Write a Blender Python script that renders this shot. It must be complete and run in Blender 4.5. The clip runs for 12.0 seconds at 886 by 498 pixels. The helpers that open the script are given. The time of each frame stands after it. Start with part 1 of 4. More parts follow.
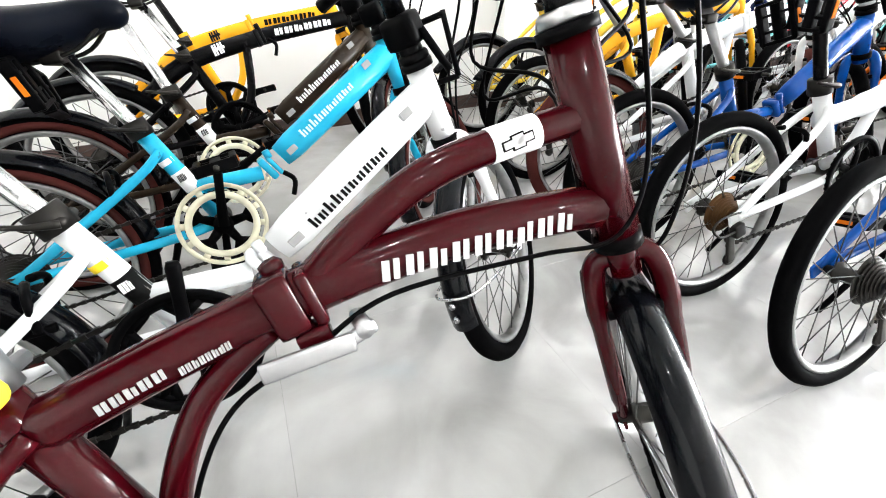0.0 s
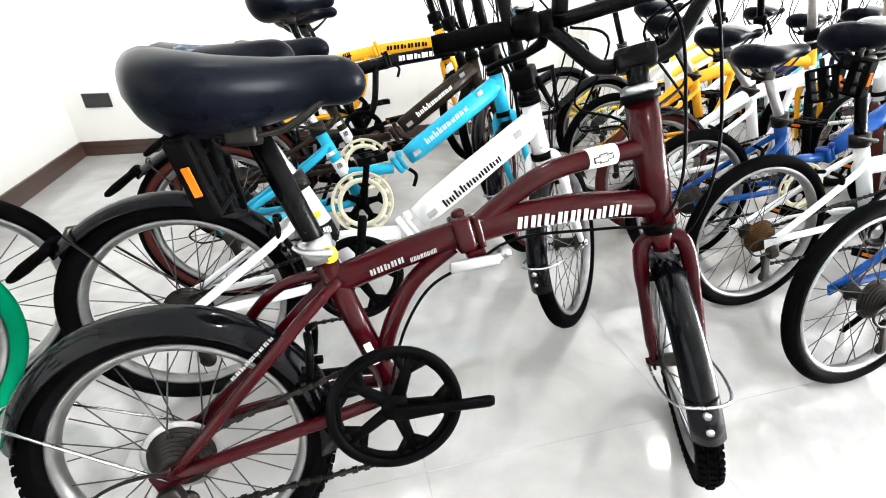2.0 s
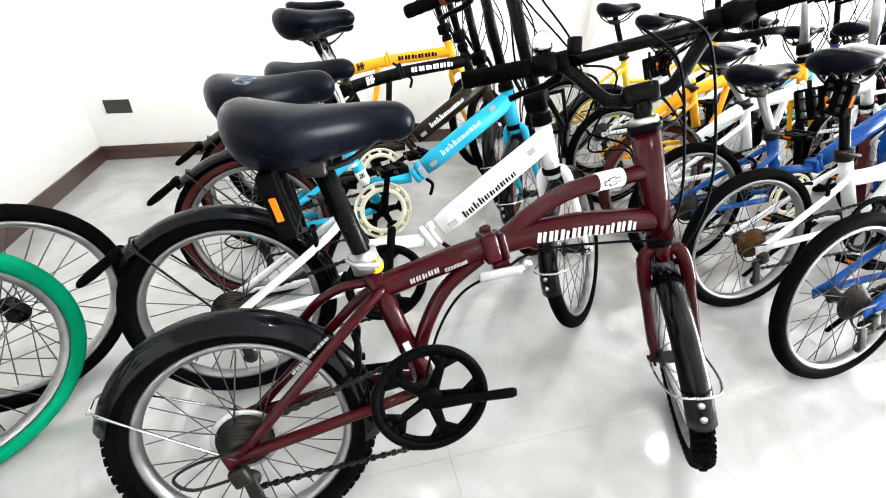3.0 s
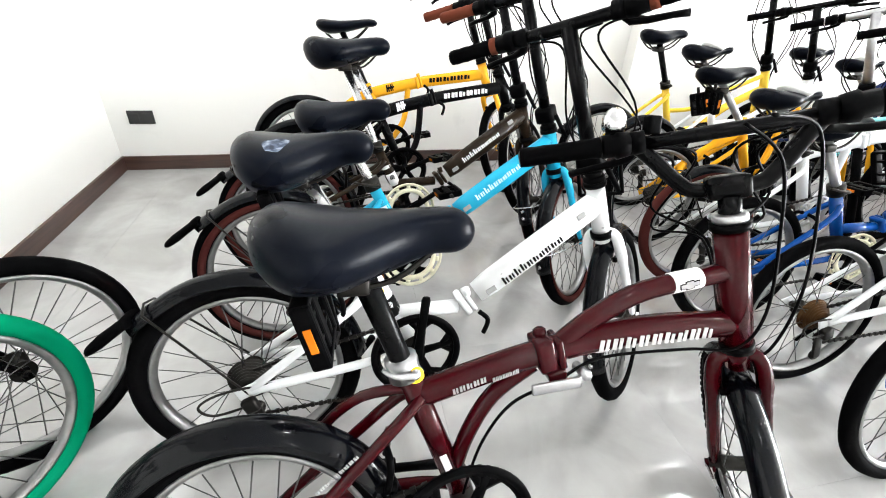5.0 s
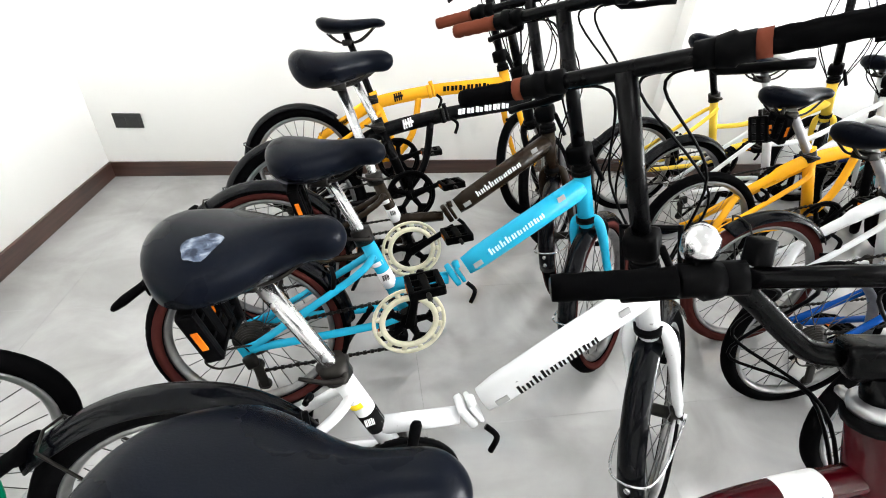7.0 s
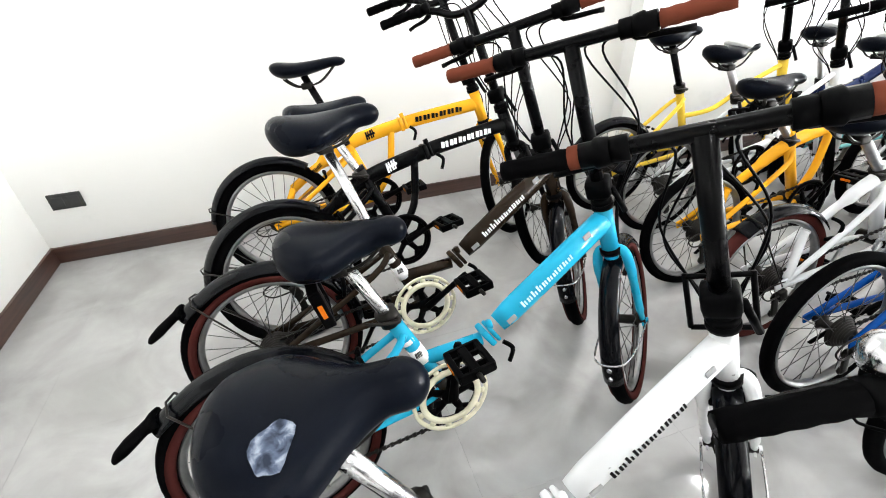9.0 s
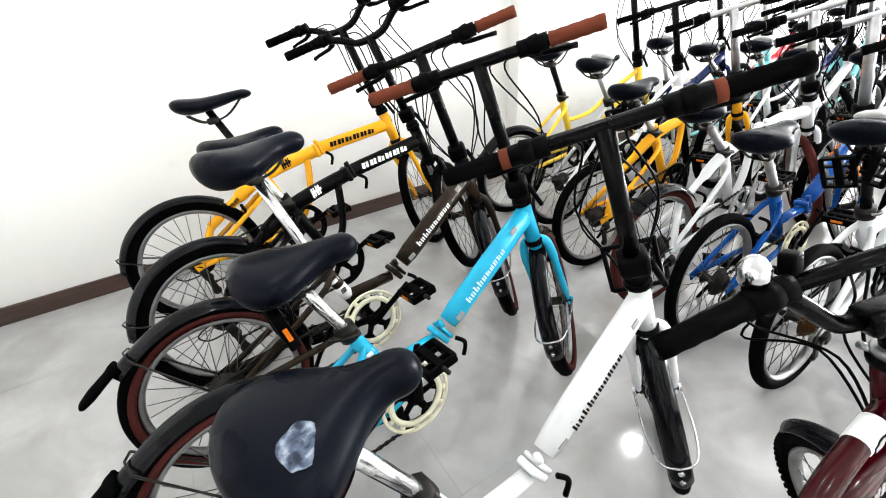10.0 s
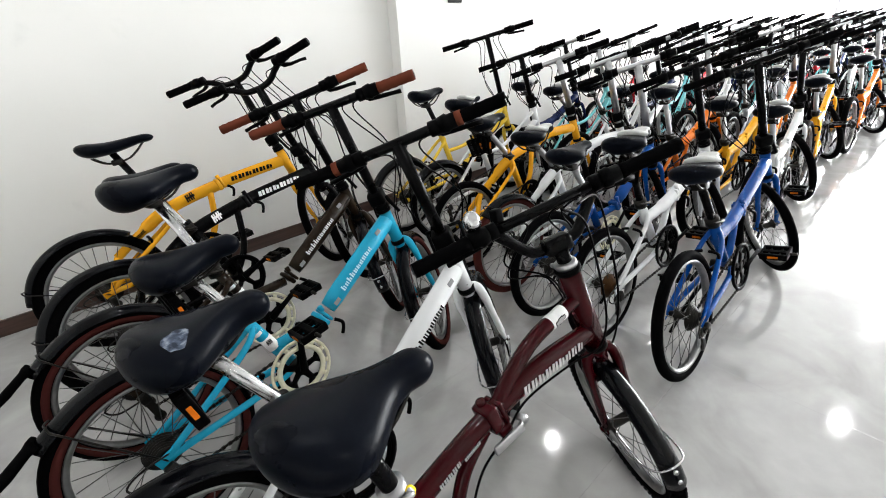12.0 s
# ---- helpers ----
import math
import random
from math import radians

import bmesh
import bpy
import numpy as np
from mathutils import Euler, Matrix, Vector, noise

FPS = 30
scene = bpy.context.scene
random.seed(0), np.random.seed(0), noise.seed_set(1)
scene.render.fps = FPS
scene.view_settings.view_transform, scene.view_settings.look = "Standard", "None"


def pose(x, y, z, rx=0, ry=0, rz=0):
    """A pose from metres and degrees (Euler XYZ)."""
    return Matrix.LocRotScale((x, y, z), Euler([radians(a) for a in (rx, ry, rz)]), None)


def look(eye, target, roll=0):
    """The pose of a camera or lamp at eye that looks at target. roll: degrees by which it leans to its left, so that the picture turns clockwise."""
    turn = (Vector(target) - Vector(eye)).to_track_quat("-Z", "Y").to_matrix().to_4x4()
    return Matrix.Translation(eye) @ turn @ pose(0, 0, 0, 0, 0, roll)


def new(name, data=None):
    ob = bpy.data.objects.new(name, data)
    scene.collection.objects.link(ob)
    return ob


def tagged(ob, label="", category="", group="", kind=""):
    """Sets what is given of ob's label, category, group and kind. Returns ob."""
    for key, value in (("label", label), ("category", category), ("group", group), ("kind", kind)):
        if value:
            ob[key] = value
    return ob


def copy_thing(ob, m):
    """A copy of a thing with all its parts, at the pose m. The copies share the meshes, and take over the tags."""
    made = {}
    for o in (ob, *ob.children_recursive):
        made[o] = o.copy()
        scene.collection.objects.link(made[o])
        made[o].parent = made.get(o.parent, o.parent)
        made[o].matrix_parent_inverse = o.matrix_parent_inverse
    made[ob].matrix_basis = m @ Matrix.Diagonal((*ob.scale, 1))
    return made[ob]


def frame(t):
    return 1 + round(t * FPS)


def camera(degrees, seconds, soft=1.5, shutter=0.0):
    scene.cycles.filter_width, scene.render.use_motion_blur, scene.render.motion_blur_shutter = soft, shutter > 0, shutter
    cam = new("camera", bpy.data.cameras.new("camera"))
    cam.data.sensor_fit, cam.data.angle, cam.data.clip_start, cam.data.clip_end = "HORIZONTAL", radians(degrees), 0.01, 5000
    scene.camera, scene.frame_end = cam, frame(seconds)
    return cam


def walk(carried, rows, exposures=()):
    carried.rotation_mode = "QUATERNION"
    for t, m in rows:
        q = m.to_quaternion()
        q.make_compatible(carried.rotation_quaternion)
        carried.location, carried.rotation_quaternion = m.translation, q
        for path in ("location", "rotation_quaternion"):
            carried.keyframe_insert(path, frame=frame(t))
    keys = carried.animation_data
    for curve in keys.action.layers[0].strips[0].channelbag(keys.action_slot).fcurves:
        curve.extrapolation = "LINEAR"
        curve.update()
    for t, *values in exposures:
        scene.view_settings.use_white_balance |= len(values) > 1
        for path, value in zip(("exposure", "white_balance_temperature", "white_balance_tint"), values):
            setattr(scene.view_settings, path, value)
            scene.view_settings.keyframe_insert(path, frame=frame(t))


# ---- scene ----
cam = camera(91.0, 12.0, soft=1.0)
PATH = [
    (0, (0.007, 0.008, 0.761), (0.653, 1.556, -0.327), -1.5),
    (0.5, (-0.037, -0.05, 0.781), (0.544, 1.552, -0.267), -0.5),
    (1, (-0.095, -0.106, 0.791), (0.405, 1.53, -0.245), 0.9),
    (1.5, (-0.15, -0.168, 0.809), (0.301, 1.486, -0.22), 1.6),
    (2, (-0.193, -0.242, 0.853), (0.249, 1.413, -0.178), 1.2),
    (2.5, (-0.234, -0.299, 0.899), (0.211, 1.349, -0.144), 1.3),
    (4.3, (-0.305, -0.241, 0.974), (0.136, 1.411, -0.063), 2.9),
    (4.5, (-0.295, -0.209, 0.989), (0.106, 1.448, -0.057), 2.4),
    (5, (-0.29, -0.122, 1.014), (0.105, 1.534, -0.035), 3.3),
    (5.5, (-0.292, -0.033, 1.042), (0.1, 1.616, -0.019), 3.8),
    (6, (-0.281, 0.047, 1.041), (0.1, 1.688, -0.037), 3.9),
    (6.5, (-0.243, 0.112, 1.049), (0.107, 1.75, -0.044), 3.3),
    (7, (-0.207, 0.178, 1.068), (0.114, 1.809, -0.045), 4.0),
    (8.8, (-0.291, 0.37, 1.131), (0.126, 1.966, 0.0), -1.6),
    (9, (-0.324, 0.375, 1.143), (0.174, 1.962, 0.032), -2.1),
    (9.5, (-0.392, 0.372, 1.149), (0.311, 1.907, 0.077), -2.5),
    (10, (-0.421, 0.337, 1.16), (0.456, 1.796, 0.109), -3.1),
    (10.5, (-0.418, 0.289, 1.167), (0.603, 1.655, 0.122), -2.6),
    (11, (-0.399, 0.188, 1.185), (0.684, 1.534, 0.177), -3.5),
    (11.5, (-0.421, 0.039, 1.182), (0.709, 1.389, 0.234), -2.9),
    (12, (-0.456, -0.073, 1.198), (0.709, 1.272, 0.285), -3.0),
]
EXPOSURES = [(0.0, -0.06), (2.7, -0.1), (5.0, -0.26), (7.2, -0.38), (9.0, -0.38), (10.5, -0.36), (11.2, -0.8), (12.0, -1.33)]
walk(cam, [(t, look(eye, target, roll)) for t, eye, target, roll in PATH], EXPOSURES)

# ---- world and light ----
CEIL = 2.85
world = bpy.data.worlds.new("world")
scene.world = world
world.use_nodes = True
sky = world.node_tree.nodes.new("ShaderNodeTexSky")
sky.sky_type, sky.sun_disc, sky.sun_elevation, sky.sun_rotation = "NISHITA", False, radians(35), radians(90)
world.node_tree.links.new(sky.outputs[0], world.node_tree.nodes["Background"].inputs[0])
world.node_tree.nodes["Background"].inputs[1].default_value = 0.12

LAMP_X, LAMP_Y = (0.1, 2.45, 4.82, 7.2, 9.6), (1.65, -0.37, -2.4)
LAMP_POWER, WINDOW_POWER = 19.0, 5600.0


def area_lamp(name, m, sx, sy, power, colour, shape="RECTANGLE"):
    data = bpy.data.lights.new(name, "AREA")
    data.shape, data.size, data.energy, data.color = shape, sx, power, colour
    if shape == "RECTANGLE":
        data.size_y = sy
    ob = new(name, data)
    ob.matrix_world = m
    return ob


for lx in LAMP_X:
    for ly in LAMP_Y:
        area_lamp("downlight_lamp", pose(lx, ly, CEIL - 0.03), 0.10, 0.10, LAMP_POWER, (0.975, 0.985, 1.0), "DISK")
area_lamp("window_light", look((12.35, -0.6, 1.5), (0, -0.3, 0.7)), 5.5, 2.4, WINDOW_POWER, (0.96, 0.98, 1.0))

# ---- materials ----


class Mat:
    """A principled material with helper methods for noise, ramps and bump."""

    def __init__(self, name, colour=(0.5, 0.5, 0.5), rough=0.5, metal=0.0, coat=0.0, spec=0.5):
        self.m = bpy.data.materials.new(name)
        self.m.use_nodes = True
        self.n, self.l = self.m.node_tree.nodes, self.m.node_tree.links
        self.b = self.n["Principled BSDF"]
        self.b.inputs["Base Color"].default_value = (*colour, 1)
        self.b.inputs["Roughness"].default_value = rough
        self.b.inputs["Metallic"].default_value = metal
        self.b.inputs["Coat Weight"].default_value = coat
        self.b.inputs["Coat Roughness"].default_value = 0.06
        self.b.inputs["Specular IOR Level"].default_value = spec
        self.co = None

    def coords(self):
        if self.co is None:
            self.co = self.n.new("ShaderNodeTexCoord").outputs["Object"]
        return self.co

    def noise(self, scale, detail=4.0, distortion=0.0, stretch=None):
        t = self.n.new("ShaderNodeTexNoise")
        t.inputs["Scale"].default_value, t.inputs["Detail"].default_value = scale, detail
        t.inputs["Distortion"].default_value = distortion
        if stretch:
            mp = self.n.new("ShaderNodeMapping")
            mp.inputs["Scale"].default_value = stretch
            self.l.new(self.coords(), mp.inputs[0])
            self.l.new(mp.outputs[0], t.inputs["Vector"])
        else:
            self.l.new(self.coords(), t.inputs["Vector"])
        return t.outputs["Fac"]

    def ramp(self, fac, stops):
        r = self.n.new("ShaderNodeValToRGB")
        el = r.color_ramp.elements
        while len(el) < len(stops):
            el.new(0.5)
        for e, (p, c) in zip(el, stops):
            e.position, e.color = p, (*c, 1)
        self.l.new(fac, r.inputs[0])
        return r.outputs[0]

    def mix(self, fac, a, b, mode="MIX"):
        x = self.n.new("ShaderNodeMix")
        x.data_type, x.blend_type = "RGBA", mode
        for sock, v in ((x.inputs[0], fac), (x.inputs[6], a), (x.inputs[7], b)):
            if isinstance(v, (int, float)):
                sock.default_value = v
            elif isinstance(v, tuple):
                sock.default_value = (*v, 1)
            else:
                self.l.new(v, sock)
        return x.outputs[2]

    def span(self, fac, lo, hi):
        r = self.n.new("ShaderNodeMapRange")
        r.inputs[1].default_value, r.inputs[2].default_value = 0.3, 0.7
        r.inputs[3].default_value, r.inputs[4].default_value = lo, hi
        self.l.new(fac, r.inputs[0])
        return r.outputs[0]

    def base(self, c):
        self.l.new(c, self.b.inputs["Base Color"])
        return self

    def rough(self, f):
        self.l.new(f, self.b.inputs["Roughness"])
        return self

    def bump(self, fac, strength, distance=0.002):
        b = self.n.new("ShaderNodeBump")
        b.inputs["Strength"].default_value, b.inputs["Distance"].default_value = strength, distance
        self.l.new(fac, b.inputs["Height"])
        self.l.new(b.outputs[0], self.b.inputs["Normal"])
        return self


def paint(name, c, rough=0.18, metal=0.0, coat=0.28):
    """Glossy frame enamel with faint mottling, dust and small chips."""
    m = Mat(name, c, rough, metal, coat, 0.06)
    dust = m.noise(9, 5)
    col = m.mix(m.span(dust, 0.0, 0.35), c, tuple(0.88 * x + 0.003 for x in c))
    chips = m.ramp(m.noise(60, 2), [(0.0, (0, 0, 0)), (0.73, (0, 0, 0)), (0.76, (1, 1, 1))])
    col = m.mix(chips, col, tuple(0.5 * x + 0.008 for x in c))
    return m.base(col).rough(m.span(dust, rough, rough + 0.16)).bump(m.noise(140, 2), 0.05).m


def plastic(name, c, rough=0.42):
    m = Mat(name, c, rough, spec=0.025)
    n = m.noise(25, 4)
    return m.base(m.mix(m.span(n, 0, 1), c, tuple(1.3 * x + 0.0006 for x in c))).rough(m.span(n, rough - 0.06, rough + 0.14)).bump(m.noise(400, 2), 0.12, 0.0006).m


def rubber(name, c=(0.0015, 0.0015, 0.0017), rough=0.75):
    m = Mat(name, c, rough, spec=0.01)
    n = m.noise(14, 5)
    dusty = tuple(0.9 * x + 0.0022 for x in c)
    return m.base(m.mix(m.span(n, 0, 0.55), c, dusty)).rough(m.span(n, rough - 0.1, rough + 0.1)).bump(m.noise(300, 3), 0.25, 0.001).m


def metal(name, c, rough=0.25):
    m = Mat(name, c, rough, 1.0)
    n = m.noise(30, 5)
    return m.base(m.mix(m.span(n, 0, 0.5), c, tuple(0.55 * x for x in c))).rough(m.span(n, rough, rough + 0.22)).m


def tile_floor():
    m = Mat("polished_tile", (0.6, 0.6, 0.6), 0.16, 0.0, 0.25)
    m.co = m.n.new("ShaderNodeNewGeometry").outputs["Position"]
    cloud = m.noise(3.4, 6, 0.7)
    fine = m.noise(18, 6)
    col = m.ramp(cloud, [(0.32, (0.3, 0.296, 0.291)), (0.47, (0.375, 0.371, 0.367)), (0.64, (0.45, 0.448, 0.445))])
    col = m.mix(m.span(fine, 0.0, 0.16), col, (0.24, 0.234, 0.228))
    info = m.n.new("ShaderNodeObjectInfo")
    col = m.mix(m.span(info.outputs["Random"], 0.0, 0.10), col, (0.36, 0.355, 0.345))
    return m.base(col).rough(m.span(m.noise(5, 5), 0.05, 0.13)).bump(m.noise(3, 2), 0.03).m


def wall_paint(name, c):
    m = Mat(name, c, 0.7)
    n = m.noise(1.3, 4)
    col = m.mix(m.span(n, 0, 0.3), c, tuple(0.93 * x for x in c))
    smudge = m.ramp(m.noise(4, 6), [(0.0, (0, 0, 0)), (0.66, (0, 0, 0)), (0.8, (1, 1, 1))])
    col = m.mix(smudge, col, tuple(0.86 * x for x in c))
    return m.base(col).bump(m.noise(120, 4), 0.12, 0.001).m


def brown_board():
    m = Mat("brown_board", (0.05, 0.022, 0.015), 0.3, 0, 0.3)
    g = m.noise(3, 5, 0.5, (1, 1, 22))
    return m.base(m.ramp(g, [(0.3, (0.028, 0.012, 0.009)), (0.7, (0.075, 0.034, 0.024))])).m


def vinyl():
    m = Mat("black_vinyl", (0.008, 0.01, 0.016), 0.32, spec=0.045)
    n = m.noise(7, 5)
    return m.base(m.mix(m.span(n, 0, 1), (0.0016, 0.0023, 0.005), (0.0036, 0.0047, 0.008))).rough(m.span(n, 0.22, 0.36)).bump(m.noise(600, 3), 0.15, 0.0008).m


def worn_vinyl():
    """Vinyl rubbed through to a bluish grey weave."""
    m = Mat("worn_grey_vinyl", (0.1, 0.12, 0.15), 0.6, spec=0.1)
    n = m.noise(70, 6, 0.4)
    return m.base(m.ramp(n, [(0.38, (0.018, 0.024, 0.04)), (0.55, (0.075, 0.095, 0.14)), (0.7, (0.28, 0.31, 0.36))])).bump(m.noise(500, 3), 0.4, 0.001).m


def emitter(name, c, strength):
    m = Mat(name, c, 0.5)
    m.b.inputs["Emission Color"].default_value = (*c, 1)
    m.b.inputs["Emission Strength"].default_value = strength
    return m.m


MAROON = paint("maroon_enamel", (0.03, 0.0003, 0.0018), 0.1, coat=0.2)
WHITE = paint("white_enamel", (0.78, 0.79, 0.8))
CYAN = paint("sky_blue_enamel", (0.014, 0.36, 0.56))
BROWN = paint("dark_brown_enamel", (0.017, 0.0105, 0.006), coat=0.12)
YELLOW = paint("amber_enamel", (0.86, 0.40, 0.015))
LEMON = paint("lemon_enamel", (0.85, 0.58, 0.06))
GLOSSBLACK = paint("black_enamel", (0.0012, 0.0012, 0.0015), coat=0.02)
BLUE = paint("royal_blue_enamel", (0.002, 0.055, 0.26))
NAVY = paint("navy_enamel", (0.004, 0.012, 0.07))
RED = paint("red_enamel", (0.55, 0.02, 0.03))
TEAL = paint("pale_teal_enamel", (0.2, 0.58, 0.62))
TANGERINE = paint("orange_enamel", (0.75, 0.17, 0.01))
SILVER = paint("silver_enamel", (0.55, 0.56, 0.58), 0.3, 0.6)
GREENRUB = rubber("green_rubber", (0.0, 0.19, 0.09), 0.6)
RUBBER = rubber("black_rubber")
REDRUB = rubber("brick_red_rubber", (0.06, 0.016, 0.014))
BROWNGRIP = rubber("brown_grip_rubber", (0.13, 0.035, 0.02), 0.55)
BLACKP = plastic("black_plastic", (0.0012, 0.0012, 0.0014))
FENDER = paint("black_fender_plastic", (0.0012, 0.0015, 0.0026), 0.12, coat=0.12)
CREAMP = plastic("cream_plastic", (0.66, 0.63, 0.48))
ORANGE = plastic("orange_reflector", (0.5, 0.12, 0.008), 0.2)
GREYSOFT = plastic("grey_vinyl", (0.5, 0.5, 0.49), 0.45)
YELLOWTAG = plastic("yellow_sticker", (0.85, 0.62, 0.03), 0.4)
WHITEINK = plastic("white_ink", (0.8, 0.8, 0.8), 0.4)
BLACKINK = plastic("black_ink", (0.006, 0.006, 0.006), 0.4)
PALEINK = plastic("pale_blue_ink", (0.5, 0.78, 0.86), 0.4)
VINYL = vinyl()
ALU = metal("brushed_aluminium", (0.46, 0.46, 0.47), 0.28)
CHROME = metal("chrome", (0.58, 0.58, 0.59), 0.1)
STEEL = metal("dark_steel", (0.03, 0.028, 0.026), 0.4)
RUST = metal("rusty_steel", (0.09, 0.045, 0.02), 0.5)
RIM = metal("rim_aluminium", (0.28, 0.28, 0.28), 0.32)
SPOKE = metal("spoke_steel", (0.1, 0.1, 0.1), 0.35)
TILE = tile_floor()
GROUT = Mat("grout", (0.46, 0.45, 0.43), 0.8).m
WALL = wall_paint("cream_wall_paint", (0.82, 0.815, 0.79))
CEILING = wall_paint("ceiling_paint", (0.84, 0.84, 0.82))
BOARD = brown_board()
PLATE = plastic("charcoal_plate", (0.045, 0.045, 0.045), 0.4)
GLOW = emitter("lamp_diffuser", (1, 0.97, 0.92), 9.0)
SCUFF = worn_vinyl()

# ---- mesh helpers ----


def part(name, bm, material, parent, label="", smooth=True):
    """Links a bmesh as one mesh object under a thing or a part."""
    me = bpy.data.meshes.new(name)
    bmesh.ops.recalc_face_normals(bm, faces=bm.faces)
    bm.to_mesh(me)
    bm.free()
    return mesh_part(name, me, material, parent, label, smooth)


def mesh_part(name, me, material, parent, label="", smooth=True):
    if material and not me.materials:
        me.materials.append(material)
    if smooth:
        me.shade_smooth()
    ob = new(name, me)
    if parent is not None:
        ob.parent = parent
    if label:
        tagged(ob, label)
    return ob


def tube(bm, pts, r, seg=10, flat=1.0, m=None, closed=False):
    """A tube along points. r: a radius or one for each point. flat: width across the plane against height."""
    pts = [Vector(p) for p in pts]
    n = len(pts)
    rs = r if isinstance(r, (list, tuple)) else [r] * n
    rings, side = [], None
    for i, p in enumerate(pts):
        if closed:
            d = (pts[(i + 1) % n] - pts[i - 1]).normalized()
        else:
            d = (pts[min(i + 1, n - 1)] - pts[max(i - 1, 0)]).normalized()
        if side is None:
            ref = Vector((0, 1, 0)) if abs(d.y) < 0.9 else Vector((0, 0, 1))
            side = (ref - d * ref.dot(d)).normalized()
        else:
            side = (side - d * side.dot(d)).normalized()
        up = d.cross(side)
        ring = []
        for k in range(seg):
            a = 2 * math.pi * k / seg
            v = p + (side * math.cos(a) * flat + up * math.sin(a)) * rs[i]
            ring.append(bm.verts.new(m @ v if m else v))
        rings.append(ring)
    for i in range(n if closed else n - 1):
        a, b = rings[i], rings[(i + 1) % n]
        for k in range(seg):
            bm.faces.new((a[k], a[(k + 1) % seg], b[(k + 1) % seg], b[k]))
    if not closed:
        bm.faces.new(rings[0][::-1])
        bm.faces.new(rings[-1])
    return bm


def curve(pts, steps=8):
    """Catmull-Rom points through pts."""
    pts = [Vector(p) for p in pts]
    out = []
    for i in range(len(pts) - 1):
        a, b, c, d = pts[max(i - 1, 0)], pts[i], pts[i + 1], pts[min(i + 2, len(pts) - 1)]
        for k in range(steps):
            t = k / steps
            out.append(0.5 * ((2 * b) + (c - a) * t + (2 * a - 5 * b + 4 * c - d) * t * t + (3 * b - a - 3 * c + d) * t ** 3))
    out.append(pts[-1])
    return out


def block(bm, m, size, bevel=0.0):
    """A box of that size at pose m, its edges rounded."""
    made = bmesh.ops.create_cube(bm, size=1.0, matrix=m @ Matrix.Diagonal((*size, 1)))
    if bevel:
        edges = list({e for v in made["verts"] for e in v.link_edges})
        bmesh.ops.bevel(bm, geom=edges, offset=bevel, segments=2, profile=0.6, affect="EDGES")
    return bm


def lathe(bm, profile, seg=40, m=None, closed=False):
    """Turns a profile of (radius, y) about the y axis."""
    rings = []
    for r, y in profile:
        ring = []
        for k in range(seg):
            a = 2 * math.pi * k / seg
            v = Vector((r * math.cos(a), y, r * math.sin(a)))
            ring.append(bm.verts.new(m @ v if m else v))
        rings.append(ring)
    n = len(rings)
    for i in range(n if closed else n - 1):
        a, b = rings[i], rings[(i + 1) % n]
        for k in range(seg):
            bm.faces.new((a[k], a[(k + 1) % seg], b[(k + 1) % seg], b[k]))
    if not closed:
        for ring in (rings[0], rings[-1]):
            bm.faces.new(ring)
    return bm


def side_pose(x, y, z, angle=0):
    """A pose whose own y axis stays across the bicycle; angle turns it in the bicycle's plane, nose up."""
    return pose(x, y, z, 0, -angle, 0)


# ---- bicycle parts ----
CACHE = {}


def cached(key, build):
    if key not in CACHE:
        bm = bmesh.new()
        build(bm)
        me = bpy.data.meshes.new(key[0])
        bmesh.ops.recalc_face_normals(bm, faces=bm.faces)
        bm.to_mesh(me)
        bm.free()
        CACHE[key] = me
    return CACHE[key]


def own(key, build, material, name, parent, m, label="", smooth=True):
    """A mesh shared between alike parts, in one material, at a pose of its own."""
    me = cached((*key, material.name), build)
    ob = mesh_part(name, me, material, parent, label, smooth)
    ob.matrix_local = m
    return ob


